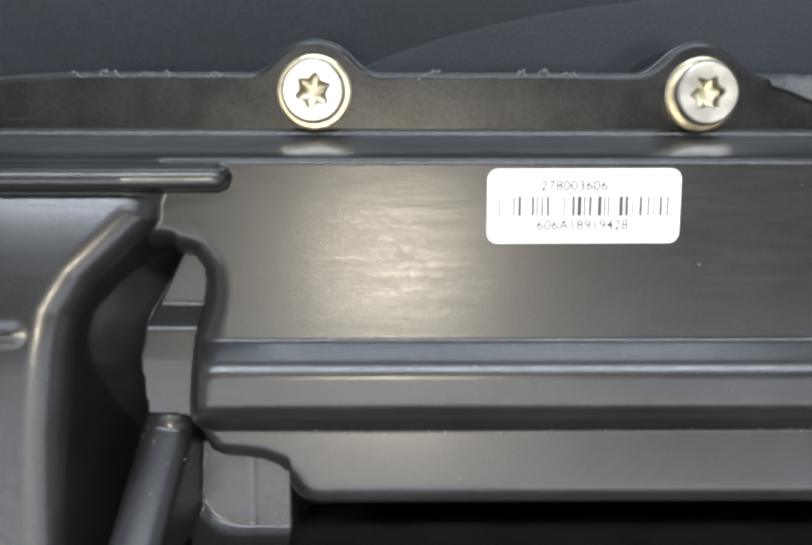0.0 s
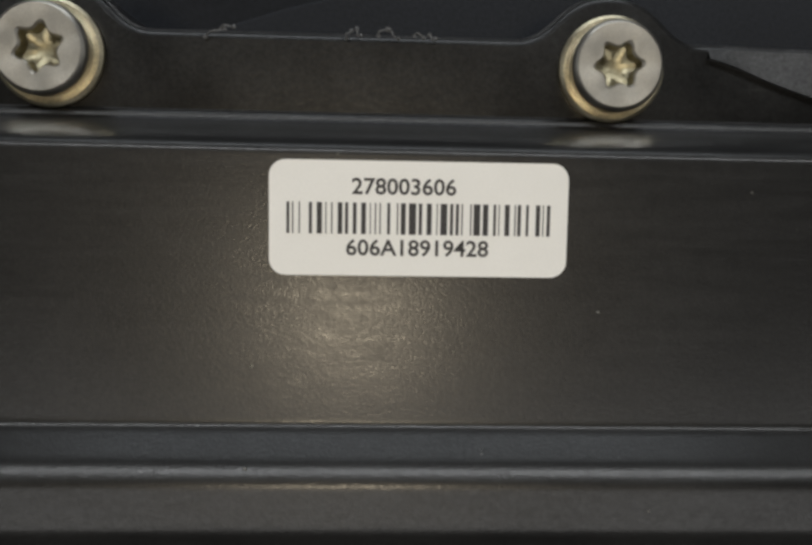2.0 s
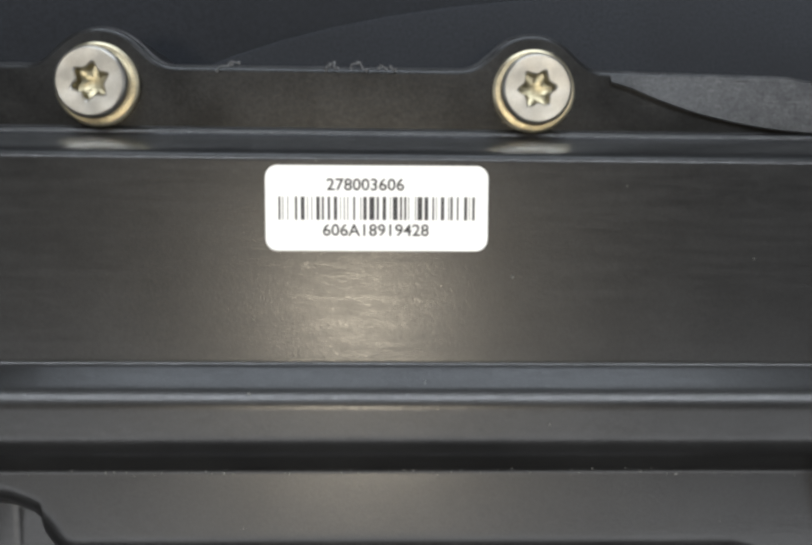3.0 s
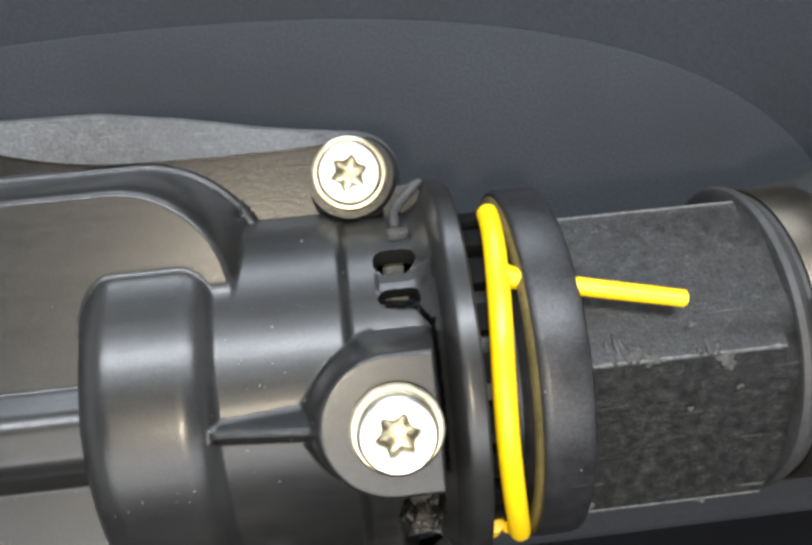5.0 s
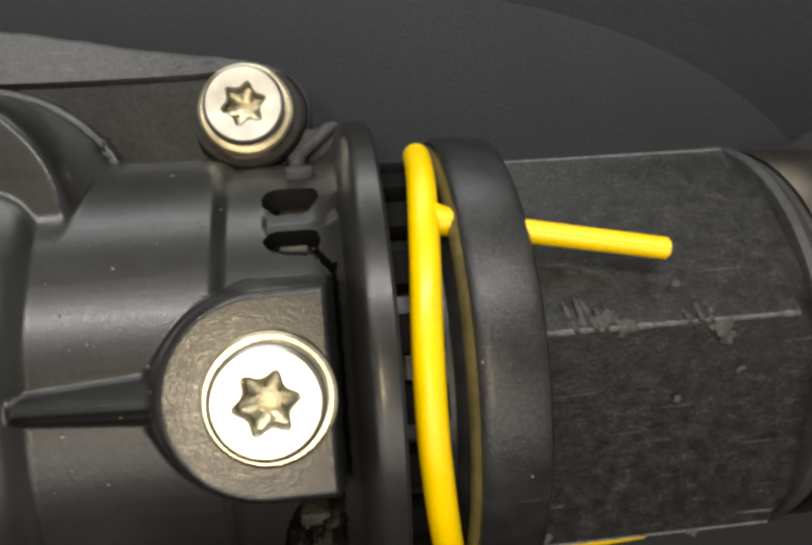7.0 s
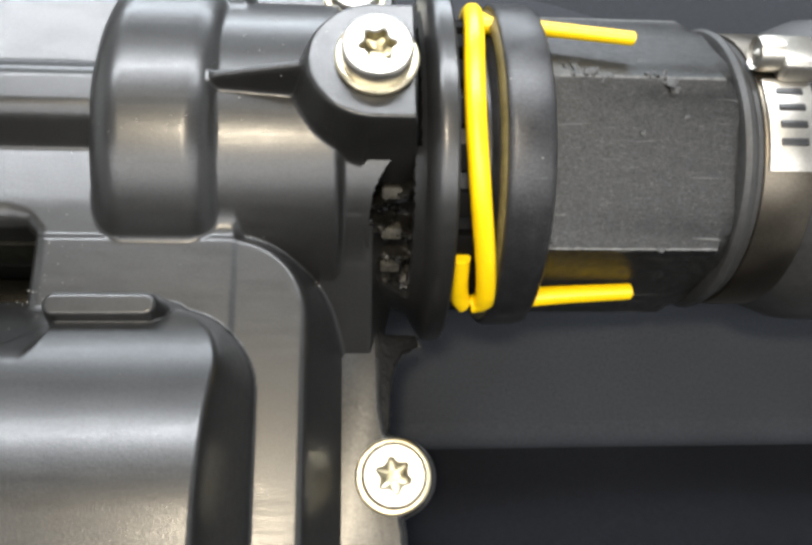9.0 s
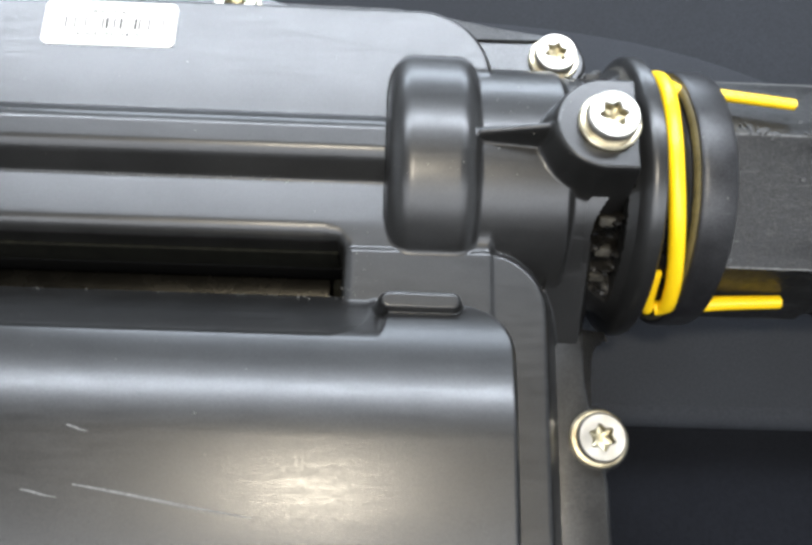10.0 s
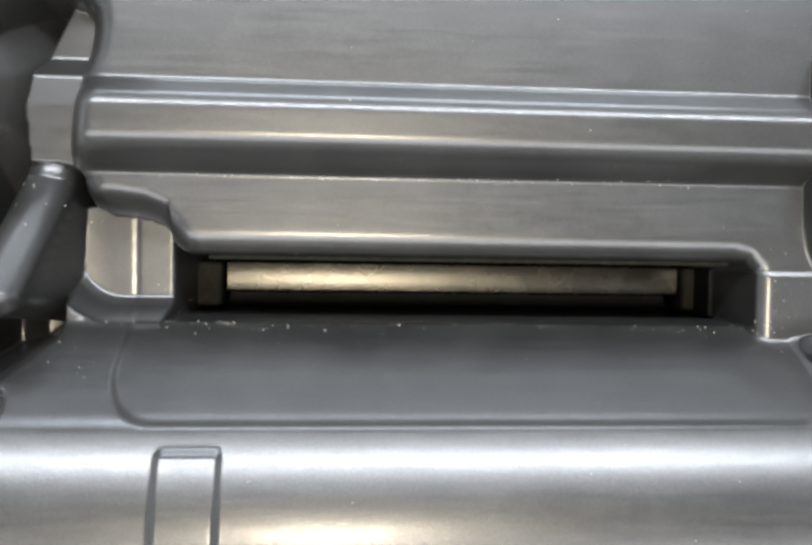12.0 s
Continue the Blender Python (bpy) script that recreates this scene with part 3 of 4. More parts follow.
def flange_outline(grow=0.0):
    pts = []
    for x in np.arange(-0.175, 0.1432, 0.0008):
        edge = np.interp(x, [-0.175, -0.128, -0.115, 0.0500, 0.0877, 0.1065, 0.1264, 0.1432], [0.0208, 0.0262, 0.0271, 0.0271, 0.0263, 0.0234, 0.0195, 0.0172])
        for sx, sy in SCREWS[:2]:
            if abs(x - sx) < 0.028:
                low, high = 0.020, 0.045
                for _ in range(30):
                    mid = (low + high) / 2
                    inside = smin(mid - edge, math.hypot(x - sx, mid - sy) - 0.0117, 0.0045) < 0
                    low, high = (mid, high) if inside else (low, mid)
                edge = min(low, max(edge, sy + 0.0117))
        pts.append((x, float(edge) + grow))
    for i in range(44):
        a = radians(90 - i * 6)
        pts.append((0.1432 + (0.0109 + grow) * math.cos(a), 0.0078 + ((0.0094 if a > 0 else 0.0109) + grow) * math.sin(a)))
    right = []
    for y in np.arange(-0.086, -0.236, -0.0008):
        edge = np.interp(y, [-0.30, -0.133, -0.105, -0.086], [0.1546, 0.1542, 0.1492, 0.1488])
        if abs(y + 0.1205) < 0.0105:
            edge = smax(edge, 0.1519 + math.sqrt(max(0.0092 ** 2 - (y + 0.1205) ** 2, 0)) if abs(y + 0.1205) < 0.0092 else 0.1480, 0.003)
        right.append((float(edge) + grow, y))
    return pts, right


tops, rights = flange_outline(0.0003)
part("top_flange", prism(tops + [(0.1385, -0.0030), (0.1285, -0.008), (-0.175, -0.008)], 0.0385, FLANGE, 0.0011), CAST, housing, angle=50)
part("side_flange", prism([(0.132, -0.086)] + rights + [(0.132, -0.2352)], 0.0385, FLANGE, 0.0011), CAST, housing, angle=50)
tops, rights = flange_outline(-0.0012)
part("lower_shell", prism(tops + [(0.1505, 0.0)] + rights + [(-0.174, -0.235)], 0.0, 0.0200, 0.001), DARK, housing, "matt black lower half of the housing")
tops, rights = flange_outline(0.0010)
part("lower_flange", prism(tops + [(0.1285, -0.002), (0.1285, -0.008), (-0.175, -0.008)], 0.0198, 0.0436, 0.0006), DARK, housing)
part("lower_flange", prism([(0.132, -0.086)] + rights + [(0.132, -0.2352)], 0.0198, 0.0436, 0.0006), DARK, housing)


def wedge():
    """The scuffed bevelled strip along the flange's edge between two screws."""
    bm = bmesh.new()
    inner = [(0.0500, 0.0258), (0.0553, 0.0233), (0.0640, 0.0200), (0.0739, 0.0174), (0.0866, 0.0152), (0.1040, 0.0146), (0.1233, 0.0146), (0.1395, 0.0149), (0.1430, 0.0160)]
    rows = []
    for i in range(60):
        x = 0.0500 + 0.094 * i / 59
        yi = sum(np.interp(x + o, [p[0] for p in inner], [p[1] for p in inner]) for o in np.linspace(-0.006, 0.006, 9)) / 9
        yo = max(np.interp(x, [0.05, 0.0877, 0.1065, 0.1264, 0.145], [0.0272, 0.0269, 0.0240, 0.0201, 0.0175]), yi + 0.0004)
        wob = 0.00025 * noise.noise(Vector((x * 300, 0, 0)))
        rows.append([bm.verts.new((x, y, z)) for y, z in ((yi, FLANGE - 0.002), (yi, FLANGE + 0.0012), (yo - 0.0006 + wob, FLANGE - 0.0001), (yo + wob, FLANGE - 0.0007), (yo, 0.0380))])
    for a, b in zip(rows, rows[1:]):
        for j in range(4):
            bm.faces.new((a[j], b[j], b[j + 1], a[j + 1]))
    return bm


part("bevelled_edge", wedge(), WORN, housing, "lighter scuffed bevelled strip", angle=20)

# collar, its cage and the grimy gap beside it
SPOUT = Matrix.Translation((0, AXIS_Y, AXIS_Z)) @ pose(0, 0, 0, 0, 90, 0)
part("collar", lathe([(0.1560, 0.034), (0.1578, 0.0405), (0.1592, 0.0436), (0.1602, 0.0450), (0.1610, 0.0456), (0.1622, 0.0458), (0.1644, 0.0456), (0.1650, 0.0450), (0.1650, 0.028)], SPOUT, 128), PLASTIC, housing)
part("spigot", lathe([(0.1640, 0.028), (0.1640, 0.0345), (0.1770, 0.0345), (0.1770, 0.028)], SPOUT, 96), DARK, housing)
for i in range(15):
    bm = box(0.1646, 0.1722, -0.0030, 0.0030, 0.0335, 0.0376, 0.0004)
    bmesh.ops.transform(bm, matrix=Matrix.Translation((0, AXIS_Y, AXIS_Z)) @ pose(0, 0, 0, -74 + i * 16, 0, 0), verts=bm.verts)
    part("spigot_lug", bm, GAP_SHADE, housing)


def window(x, a, a0, a1, rough):
    """How far a spot on the neck lies inside the curved opening between two angles; above 0 is open."""
    u = (a - (a0 + a1) / 2) / ((a1 - a0) / 2)
    wob = rough * noise.noise(Vector((x * 900, a * 0.9, 1.0)))
    left = 0.1463 + 0.0085 * abs(u) ** 3.2 + wob
    right = 0.1560 + wob
    return min(x - left, right - x, (1 - abs(u)) * 0.02)


def upper_window(x, a):
    """The same for the two rounded openings between the corner screw and the boss, and the thin joint beside the boss."""
    wob = 0.00022 * noise.noise(Vector((x * 1200, a * 0.7, 4.0)))
    arc = 0.0383 * radians(a)
    best = -1.0
    for x0, x1, a0, a1, slant, r in ((0.1462, 0.1552, 36.0, 46.6, 0, 0.0032), (0.1465, 0.1551, 52.0, 59.6, 260, 0.0026)):
        mid, half = 0.0383 * radians((a0 + a1) / 2), 0.0383 * radians((a1 - a0) / 2)
        skew = 0.0383 * radians(slant * (x - 0.1508)) if arc > mid else 0
        qx, qy = abs(x - (x0 + x1) / 2) - (x1 - x0) / 2 + r, abs(arc - mid - skew) - half + r
        best = max(best, r - math.hypot(max(qx, 0), max(qy, 0)) - min(max(qx, qy), 0))
    joint = min(x - 0.1564, 0.1573 - x, 0.0383 * radians(min(a - 64, 109 - a)))
    # it slants down to the boss from the lower opening
    run, drop, start = 0.0026, 0.0383 * radians(6.0), 0.0383 * radians(59.5)
    t = min(1, max(0, ((x - 0.1542) * run + (arc - start) * drop) / (run ** 2 + drop ** 2)))
    slanting = 0.0006 - math.hypot(x - 0.1542 - run * t, arc - start - drop * t)
    return max(best, joint, slanting) + wob


def neck_end():
    """The end of the neck, flaring into the collar, with an opening on either side of the boss."""
    bm = bmesh.new()
    xs = np.linspace(0.1444, 0.1606, 96)
    angles = np.linspace(8, 184, 640)
    outer, inner = {}, {}
    for i, a in enumerate(angles):
        for j, x in enumerate(xs):
            r = 0.03830 + 0.0066 * max(0.0, (x - 0.1515) / 0.0091) ** 2.4
            r -= 0.0006 * max(0.0, 1 - abs(a - 49.3) / 4) ** 0.5 * min(1, max(0, (x - 0.1462) / 0.001))
            c, s = math.cos(radians(a)), math.sin(radians(a))
            outer[i, j] = bm.verts.new((x, AXIS_Y + r * c, AXIS_Z + r * s))
            r = 0.0345
            inner[i, j] = bm.verts.new((x, AXIS_Y + r * c, AXIS_Z + r * s))
    solid = set()
    for i in range(len(angles) - 1):
        for j in range(len(xs) - 1):
            x, a = (xs[j] + xs[j + 1]) / 2, (angles[i] + angles[i + 1]) / 2
            if max(upper_window(x, a), window(x, a, 108, 168, 0.0004)) <= 0:
                solid.add((i, j))
    for i, j in solid:
        bm.faces.new((outer[i, j], outer[i, j + 1], outer[i + 1, j + 1], outer[i + 1, j]))
        for di, dj, p, q in ((0, -1, (i, j), (i + 1, j)), (0, 1, (i, j + 1), (i + 1, j + 1)), (-1, 0, (i, j), (i, j + 1)), (1, 0, (i + 1, j), (i + 1, j + 1))):
            if (i + di, j + dj) not in solid:
                bm.faces.new((outer[p], outer[q], inner[q], inner[p]))
    bmesh.ops.delete(bm, geom=[v for v in bm.verts if not v.link_faces], context="VERTS")
    return bm


part("neck_end", neck_end(), PLASTIC, housing)


def infill(a0, a1, ridges, base, height, rough):
    """What fills an opening: cross webs with hollows between them."""
    bm = bmesh.new()
    rows = []
    for a in np.linspace(a0, a1, int((a1 - a0) * 2.4)):
        row = []
        for j in range(30):
            x = 0.1450 + 0.0124 * j / 29
            up = max(math.exp(-((a - m - slant * (x - 0.152)) / w) ** 4) * k for m, w, slant, k in ridges)
            r = base + height * up + rough * (noise.noise(Vector((x * 700, a * 0.55, 0.5))) + 0.5 * noise.noise(Vector((x * 1800, a * 1.4, 3.0))))
            row.append(bm.verts.new((x, AXIS_Y + r * math.cos(radians(a)), AXIS_Z + r * math.sin(radians(a)))))
        rows.append(row)
    for p, q in zip(rows, rows[1:]):
        for j in range(29):
            bm.faces.new((p[j], p[j + 1], q[j + 1], q[j]))
    return bm


part("cross_web", infill(28, 80, ((49.3, 2.2, 0, 0.0),), 0.0300, 0.0, 0.0004), DARK, housing)
bm = box(0.1502, 0.1546, -0.0013, 0.0013, 0.0370, 0.0399, 0.0003)
bmesh.ops.transform(bm, matrix=Matrix.Translation((0, AXIS_Y, AXIS_Z)) @ pose(0, 0, 0, 29.0 - 90, 0, 0), verts=bm.verts)
part("lug", bm, TORN, housing, "small grey lug beside the collar")
part("moulding_rib", tube([(0.1520, -0.0056, 0.0578), (0.1521, -0.0044, 0.0556), (0.1523, -0.0022, 0.0505), (0.1536, -0.0002, 0.0475), (0.1556, 0.0016, 0.0462), (0.1578, 0.0038, 0.0455), (0.1598, 0.0048, 0.0450)], [0.0009, 0.0012, 0.0011, 0.0014, 0.0012, 0.0013, 0.0008], 10, 0.7), TORN, housing, "torn grey moulding rib beside the collar")
part("grime", infill(105, 170, ((110, 4.0, 200, 0.7), (126, 2.2, -700, 1.0), (139, 2.4, 500, 0.95), (151, 2.0, -300, 0.9), (163, 3.5, 0, 1.0)), 0.0308, 0.0058, 0.0026), GRIME, housing, "rough dark grime packed in the gap")
for angle, half, top in ((33.4, 0.0012, 0.0333), (49.6, 0.0008, 0.0322)):
    bm = box(0.1484, 0.1530, -half, half, top - 0.004, top, 0.0003)
    bmesh.ops.transform(bm, matrix=Matrix.Translation((0, AXIS_Y, AXIS_Z)) @ pose(0, 0, 0, angle - 90, 0, 0), verts=bm.verts)
    part("lock_tooth", bm, TOOTH, housing, "dull beige locking tooth in its window")


def jagged(outline, amount):
    """The outline with torn, uneven edges."""
    pts = []
    for (ax, ay), (bx, by) in zip(outline, outline[1:] + outline[:1]):
        steps = max(1, int(math.hypot(bx - ax, by - ay) / 0.0007))
        for i in range(steps):
            x, y = ax + (bx - ax) * i / steps, ay + (by - ay) * i / steps
            pts.append((x + amount * noise.noise(Vector((x * 2200, y * 2200, 0))), y + amount * noise.noise(Vector((x * 2200, y * 2200, 7)))))
    return pts


for angle in (124.5, 139.5, 155.0):
    bm = box(0.1490, 0.1536, -0.0014, 0.0014, 0.0330, 0.0369, 0.0006)
    bmesh.ops.transform(bm, matrix=Matrix.Translation((0, AXIS_Y, AXIS_Z)) @ pose(0, 0, 0, angle - 90, 0, 0), verts=bm.verts)
    part("lug", bm, DUSTY, housing, "grimy brown lug beside the collar")
fin = [(0.1484, -0.0872), (0.1486, -0.1112), (0.1512, -0.1118), (0.1517, -0.1050), (0.1522, -0.0985), (0.1533, -0.0935), (0.1556, -0.0900), (0.1602, -0.0876), (0.1590, -0.0850), (0.1540, -0.0862)]
bm = prism(jagged(fin, 0.00045), 0.034, 0.0464, 0.0005)
for v in bm.verts:
    if v.co.z > 0.04:
        v.co.z -= (v.co.x - 0.1484) * 1.1
part("corner_web", bm, GRIME, housing, "ragged moulding web below the collar")
web = [(0.1500, -0.0040), (0.1500, 0.0010), (0.1530, 0.0040), (0.1575, 0.0045), (0.1600, 0.0020), (0.1600, -0.0060)]
part("corner_web", prism(jagged(web, 0.0003), 0.030, 0.0450, 0.0005), SCUFFED, housing)

# metal core seen through the slot
bm = box(-0.0542, 0.0706, -0.0792, -0.0708, 0.030, 0.0377, 0.0008, 3)
part("core_bar", bm, CORE, housing, "brownish metal core bar in the slot")
part("core_lip", box(-0.0545, 0.0735, -0.07025, -0.0692, 0.0460, 0.0598, 0.0002), GRIMY_SEAL, housing, "grimy olive strip above the core bar")


# near-black boxes put the slot's deep shade into colour, wall and floor
part("slot_wall_shade", box(-0.0570, 0.0745, -0.0704, -0.0694, 0.0225, 0.0458, 0.0004), GAP_SHADE, housing, "black strip added for the shade along the slot wall")
part("slot_wall_shade", box(0.0742, 0.0757, -0.0840, -0.0714, 0.0225, 0.0480, 0.0004), GAP_SHADE, housing)
part("slot_floor_shade", box(-0.0592, 0.0768, -0.0846, -0.0680, 0.0205, 0.0240, 0.0004), GAP_SHADE, housing, "black sheet added for the shade under the core bar")
for x0, x1 in ((-0.0640, -0.0547), (0.0712, 0.0768)):
    part("core_end", box(x0, x1, -0.0830, -0.0712, 0.030, 0.0390, 0.0012, 3), GRIMY_SEAL, housing, "grimy olive foam block beside the core bar")


def scratch(x0, y0, x1, y1, width):
    """A pale rubbed line that follows the body's curve."""
    bm = bmesh.new()
    t = np.linspace(0, 1, 24)
    x, y = x0 + (x1 - x0) * t, y0 + (y1 - y0) * t + 0.00008 * np.sin(t * 7)
    side = Vector((y0 - y1, x1 - x0)).normalized()
    rows = []
    for i in range(24):
        w = width * (0.35 + 0.65 * abs(math.sin(3.0 * t[i] + 0.3))) / 2
        px, py = np.array([[x[i] - side[0] * w, x[i] + side[0] * w]]), np.array([[y[i] - side[1] * w, y[i] + side[1] * w]])
        z = shell_height(px, py) + 0.00012
        rows.append([bm.verts.new((px[0][k], py[0][k], z[0][k])) for k in (0, 1)])
    for a, b in zip(rows, rows[1:]):
        bm.faces.new((a[0], b[0], b[1], a[1]))
    return bm


for line in ((0.0222, -0.1388, 0.0610, -0.1449, 0.0006), (0.0114, -0.1401, 0.0193, -0.1416, 0.0005), (0.0192, -0.1263, 0.0239, -0.1276, 0.0005)):
    part("scratch", scratch(*line), RUBBED, housing, "pale scratch on the body")


# ---- screws ----
def screw_head(parent):
    """A round head with a six-lobed socket, on its washer."""
    washer = lathe([(0, 0.003), (0, 0.0082), (0.0004, 0.0086), (0.0014, 0.0086), (0.0018, 0.0081), (0.0018, 0.003)], Matrix.Identity(4), 64)
    part("washer", washer, BRASSY, parent, "pale gold washer")
    bm = bmesh.new()
    n = 96

    def ring(f, z):
        return [bm.verts.new((f(2 * math.pi * i / n) * math.cos(2 * math.pi * i / n), f(2 * math.pi * i / n) * math.sin(2 * math.pi * i / n), z)) for i in range(n)]

    def lobe(scale):
        return lambda a: scale * (0.0032 + 0.00050 * math.cos(6 * a) + 0.00008 * math.cos(12 * a))

    def circle(r):
        return lambda a: r

    def skin(rings):
        for a, b in zip(rings, rings[1:]):
            for i in range(n):
                bm.faces.new((a[i], a[(i + 1) % n], b[(i + 1) % n], b[i]))

    skin([ring(circle(0.0072), 0.0016), ring(circle(0.0073), 0.0046), ring(circle(0.0071), 0.0053), ring(circle(0.0066), 0.0057), ring(lobe(1.12), 0.0056), ring(lobe(1.0), 0.0052)])
    part("head", bm, STEEL, parent, "zinc-plated head")
    bm = bmesh.new()
    deep = [ring(lobe(1.0), 0.0052), ring(lobe(0.97), 0.0026), ring(circle(0.0016), 0.0018)]
    skin(deep)
    bm.faces.new(deep[-1])
    part("socket", bm, BRASS, parent, "brassy star socket")


first = None
for i, (x, y) in enumerate(SCREWS + [(0.1473, -0.0404)]):
    place = pose(x, y, FLANGE if i < 4 else 0.0901, 0, 0, (20, 5, 14, 40, 8)[i])
    if first is None:
        first = empty("torx_screw", (x, y, FLANGE), "zinc-plated round-head screw with star socket and washer, in the black housing", "screw", "housing screws")
        first.matrix_world = place
        bpy.context.view_layer.update()
        screw_head(first)
    else:
        copy_thing(first, place)

# ---- label ----
label = empty("barcode_label", (0.0010, -0.0018, 0.07075), "white rectangular part-number label with barcode, on the black housing", "label")
label.rotation_euler = (0, 0, radians(0.2))


def rounded(w, h, r, steps=8):
    pts = []
    for cx, cy, a0 in ((w / 2 - r, h / 2 - r, 0), (-w / 2 + r, h / 2 - r, 90), (-w / 2 + r, -h / 2 + r, 180), (w / 2 - r, -h / 2 + r, 270)):
        for i in range(steps + 1):
            a = radians(a0 + 90 * i / steps)
            pts.append((cx + r * math.cos(a), cy + r * math.sin(a)))
    return pts


part("paper", prism(rounded(0.0402, 0.0154, 0.0022), -0.0004, 0.00035), PAPER, label)
BARS = "185 11 206 5 231 5 270 12 300 20 333 4 355 5 380 18 408 12 438 14 470 18 503 4 522 5 540 5 570 11 607 5 622 19 653 28 691 13 722 19 760 4 775 26 812 12 834 12 856 5 890 5 903 26 939 21 980 10 1000 4 1024 19 1062 5 1074 13 1107 10 1145 17 1172 4 1188 13"
barcode = part("barcode", prism(rounded(0.0362, 0.0044, 0.0003), 0.00036, 0.00038), PAPER, label, "printed barcode")
numbers = [int(s) for s in BARS.split()]
for a, w in zip(numbers[::2], numbers[1::2]):
    part("bar", box((a - 694) * 3.49e-5, (a + w - 694) * 3.49e-5, -0.0021, 0.0021, 0.00037, 0.00042), INK, barcode)


def printed(text, x, y, height, width):
    curve = bpy.data.curves.new("number", "FONT")
    curve.body, curve.size, curve.align_x, curve.align_y = text, 1.0, "CENTER", "CENTER"
    curve.resolution_u, curve.offset = 3, 0.016
    made = new("number_shape", curve)
    bpy.context.view_layer.update()
    me = bpy.data.meshes.new_from_object(made.evaluated_get(bpy.context.evaluated_depsgraph_get()))
    co = np.array([v.co[:] for v in me.vertices])
    lo, hi = co.min(0), co.max(0)
    bpy.data.objects.remove(made)
    me.transform(Matrix.Translation((x, y, 0.00042)) @ Matrix.Diagonal((width / (hi[0] - lo[0]), height / (hi[1] - lo[1]), 1, 1)) @ Matrix.Translation((-(lo[0] + hi[0]) / 2, -(lo[1] + hi[1]) / 2, 0)))
    me.name = "printed_number"
    me.materials.clear()
    me.materials.append(INK)
    ob = new("printed_number", me)
    ob.parent = label
    return ob


printed("278003606", -0.0021, 0.0043, 0.00225, 0.0140)
printed("606A18919428", -0.0002, -0.0039, 0.00225, 0.0192)

# ---- hose connector ----
connector = empty("hose_connector", (0.2, AXIS_Y, AXIS_Z), "scuffed black six-sided plastic hose connector with locking ring", "connector")


def on_connector(name, bm, mat, text="", angle=38):
    ob = mesh_object(name, bm, mat, True, angle)
    bpy.context.view_layer.update()
    return tagged(under(ob, connector), text)


ring_profile = [(0.1760, 0.0396), (0.1760, 0.0410), (0.1766, 0.0416), (0.1780, 0.0418), (0.1850, 0.0416), (0.1862, 0.0412), (0.1867, 0.0404), (0.1867, 0.0340), (0.1857, 0.0335), (0.1850, 0.0390)]
on_connector("locking_ring", lathe(ring_profile, SPOUT, 128), DARK, "thin black locking ring")
on_connector("inner_sleeve", lathe([(0.1735, 0.034), (0.1735, 0.0350), (0.1750, 0.0362), (0.1860, 0.0362), (0.1860, 0.034)], SPOUT, 96), DARK)

on_connector("seal_lip", lathe([(0.1748, 0.0378), (0.1748, 0.0388), (0.1754, 0.0398), (0.1762, 0.0404), (0.1768, 0.0398), (0.1768, 0.0378)], SPOUT, 128), LIP, "olive brown seal lip inside the ring")


HEX = (30, 83, 143, 203, 263, 325, 390)


def hexagon():
    bm = bmesh.new()
    rings = []
    for s, cap in ((0.1840, 1.0), (0.2270, 1.0), (0.2305, 0.925), (0.2312, 0.90)):
        row = []
        for i in range(6):
            for t in (0.014, 0.12, 0.24, 0.37, 0.5, 0.63, 0.76, 0.88, 0.986):
                a0, a1 = radians(HEX[i]), radians(HEX[i + 1])
                p = Vector((math.cos(a0), math.sin(a0))).lerp(Vector((math.cos(a1), math.sin(a1))), float(t)) * 0.039
                limit = 0.039 * cap
                if p.length > limit:
                    p *= limit / p.length
                wear = 0.00018 * noise.noise(Vector((s * 90, p.x * 160, p.y * 160)))
                row.append(bm.verts.new((s, AXIS_Y + p.x * (1 + wear * 20), AXIS_Z + p.y * (1 + wear * 20))))
        rings.append(row)
    n = len(rings[0])
    for a, b in zip(rings, rings[1:]):
        for i in range(n):
            bm.faces.new((a[i], a[(i + 1) % n], b[(i + 1) % n], b[i]))
    bm.faces.new(rings[0])
    bm.faces.new(rings[-1])
    return bm


hex_body = on_connector("hex_body", hexagon(), SCUFFED, "scuffed dark grey six-sided body", 25)
on_connector("end_bead", lathe([(0.2305, 0.030), (0.2305, 0.0352), (0.2312, 0.0366), (0.2324, 0.0371), (0.2336, 0.0366), (0.2341, 0.0356), (0.2350, 0.0352), (0.2360, 0.0345), (0.2360, 0.030)], SPOUT, 128), RUBBER)


def burr(place, size, turn):
    """A torn flap of plastic standing up from a worn edge."""
    bm = bmesh.new()
    bmesh.ops.create_icosphere(bm, subdivisions=3, radius=size)
    for v in bm.verts:
        v.co *= 1 + 1.1 * noise.noise(v.co * (1.1 / size) + Vector(place) * 900) + 0.4 * noise.noise(v.co * (3.5 / size))
        v.co.z *= 0.28
    bmesh.ops.transform(bm, matrix=Matrix.Translation(place) @ pose(0, 0, 0, -14, 0, turn), verts=bm.verts)
    ob = mesh_object("burr", bm, TORN)
    bpy.context.view_layer.update()
    under(ob, connector)


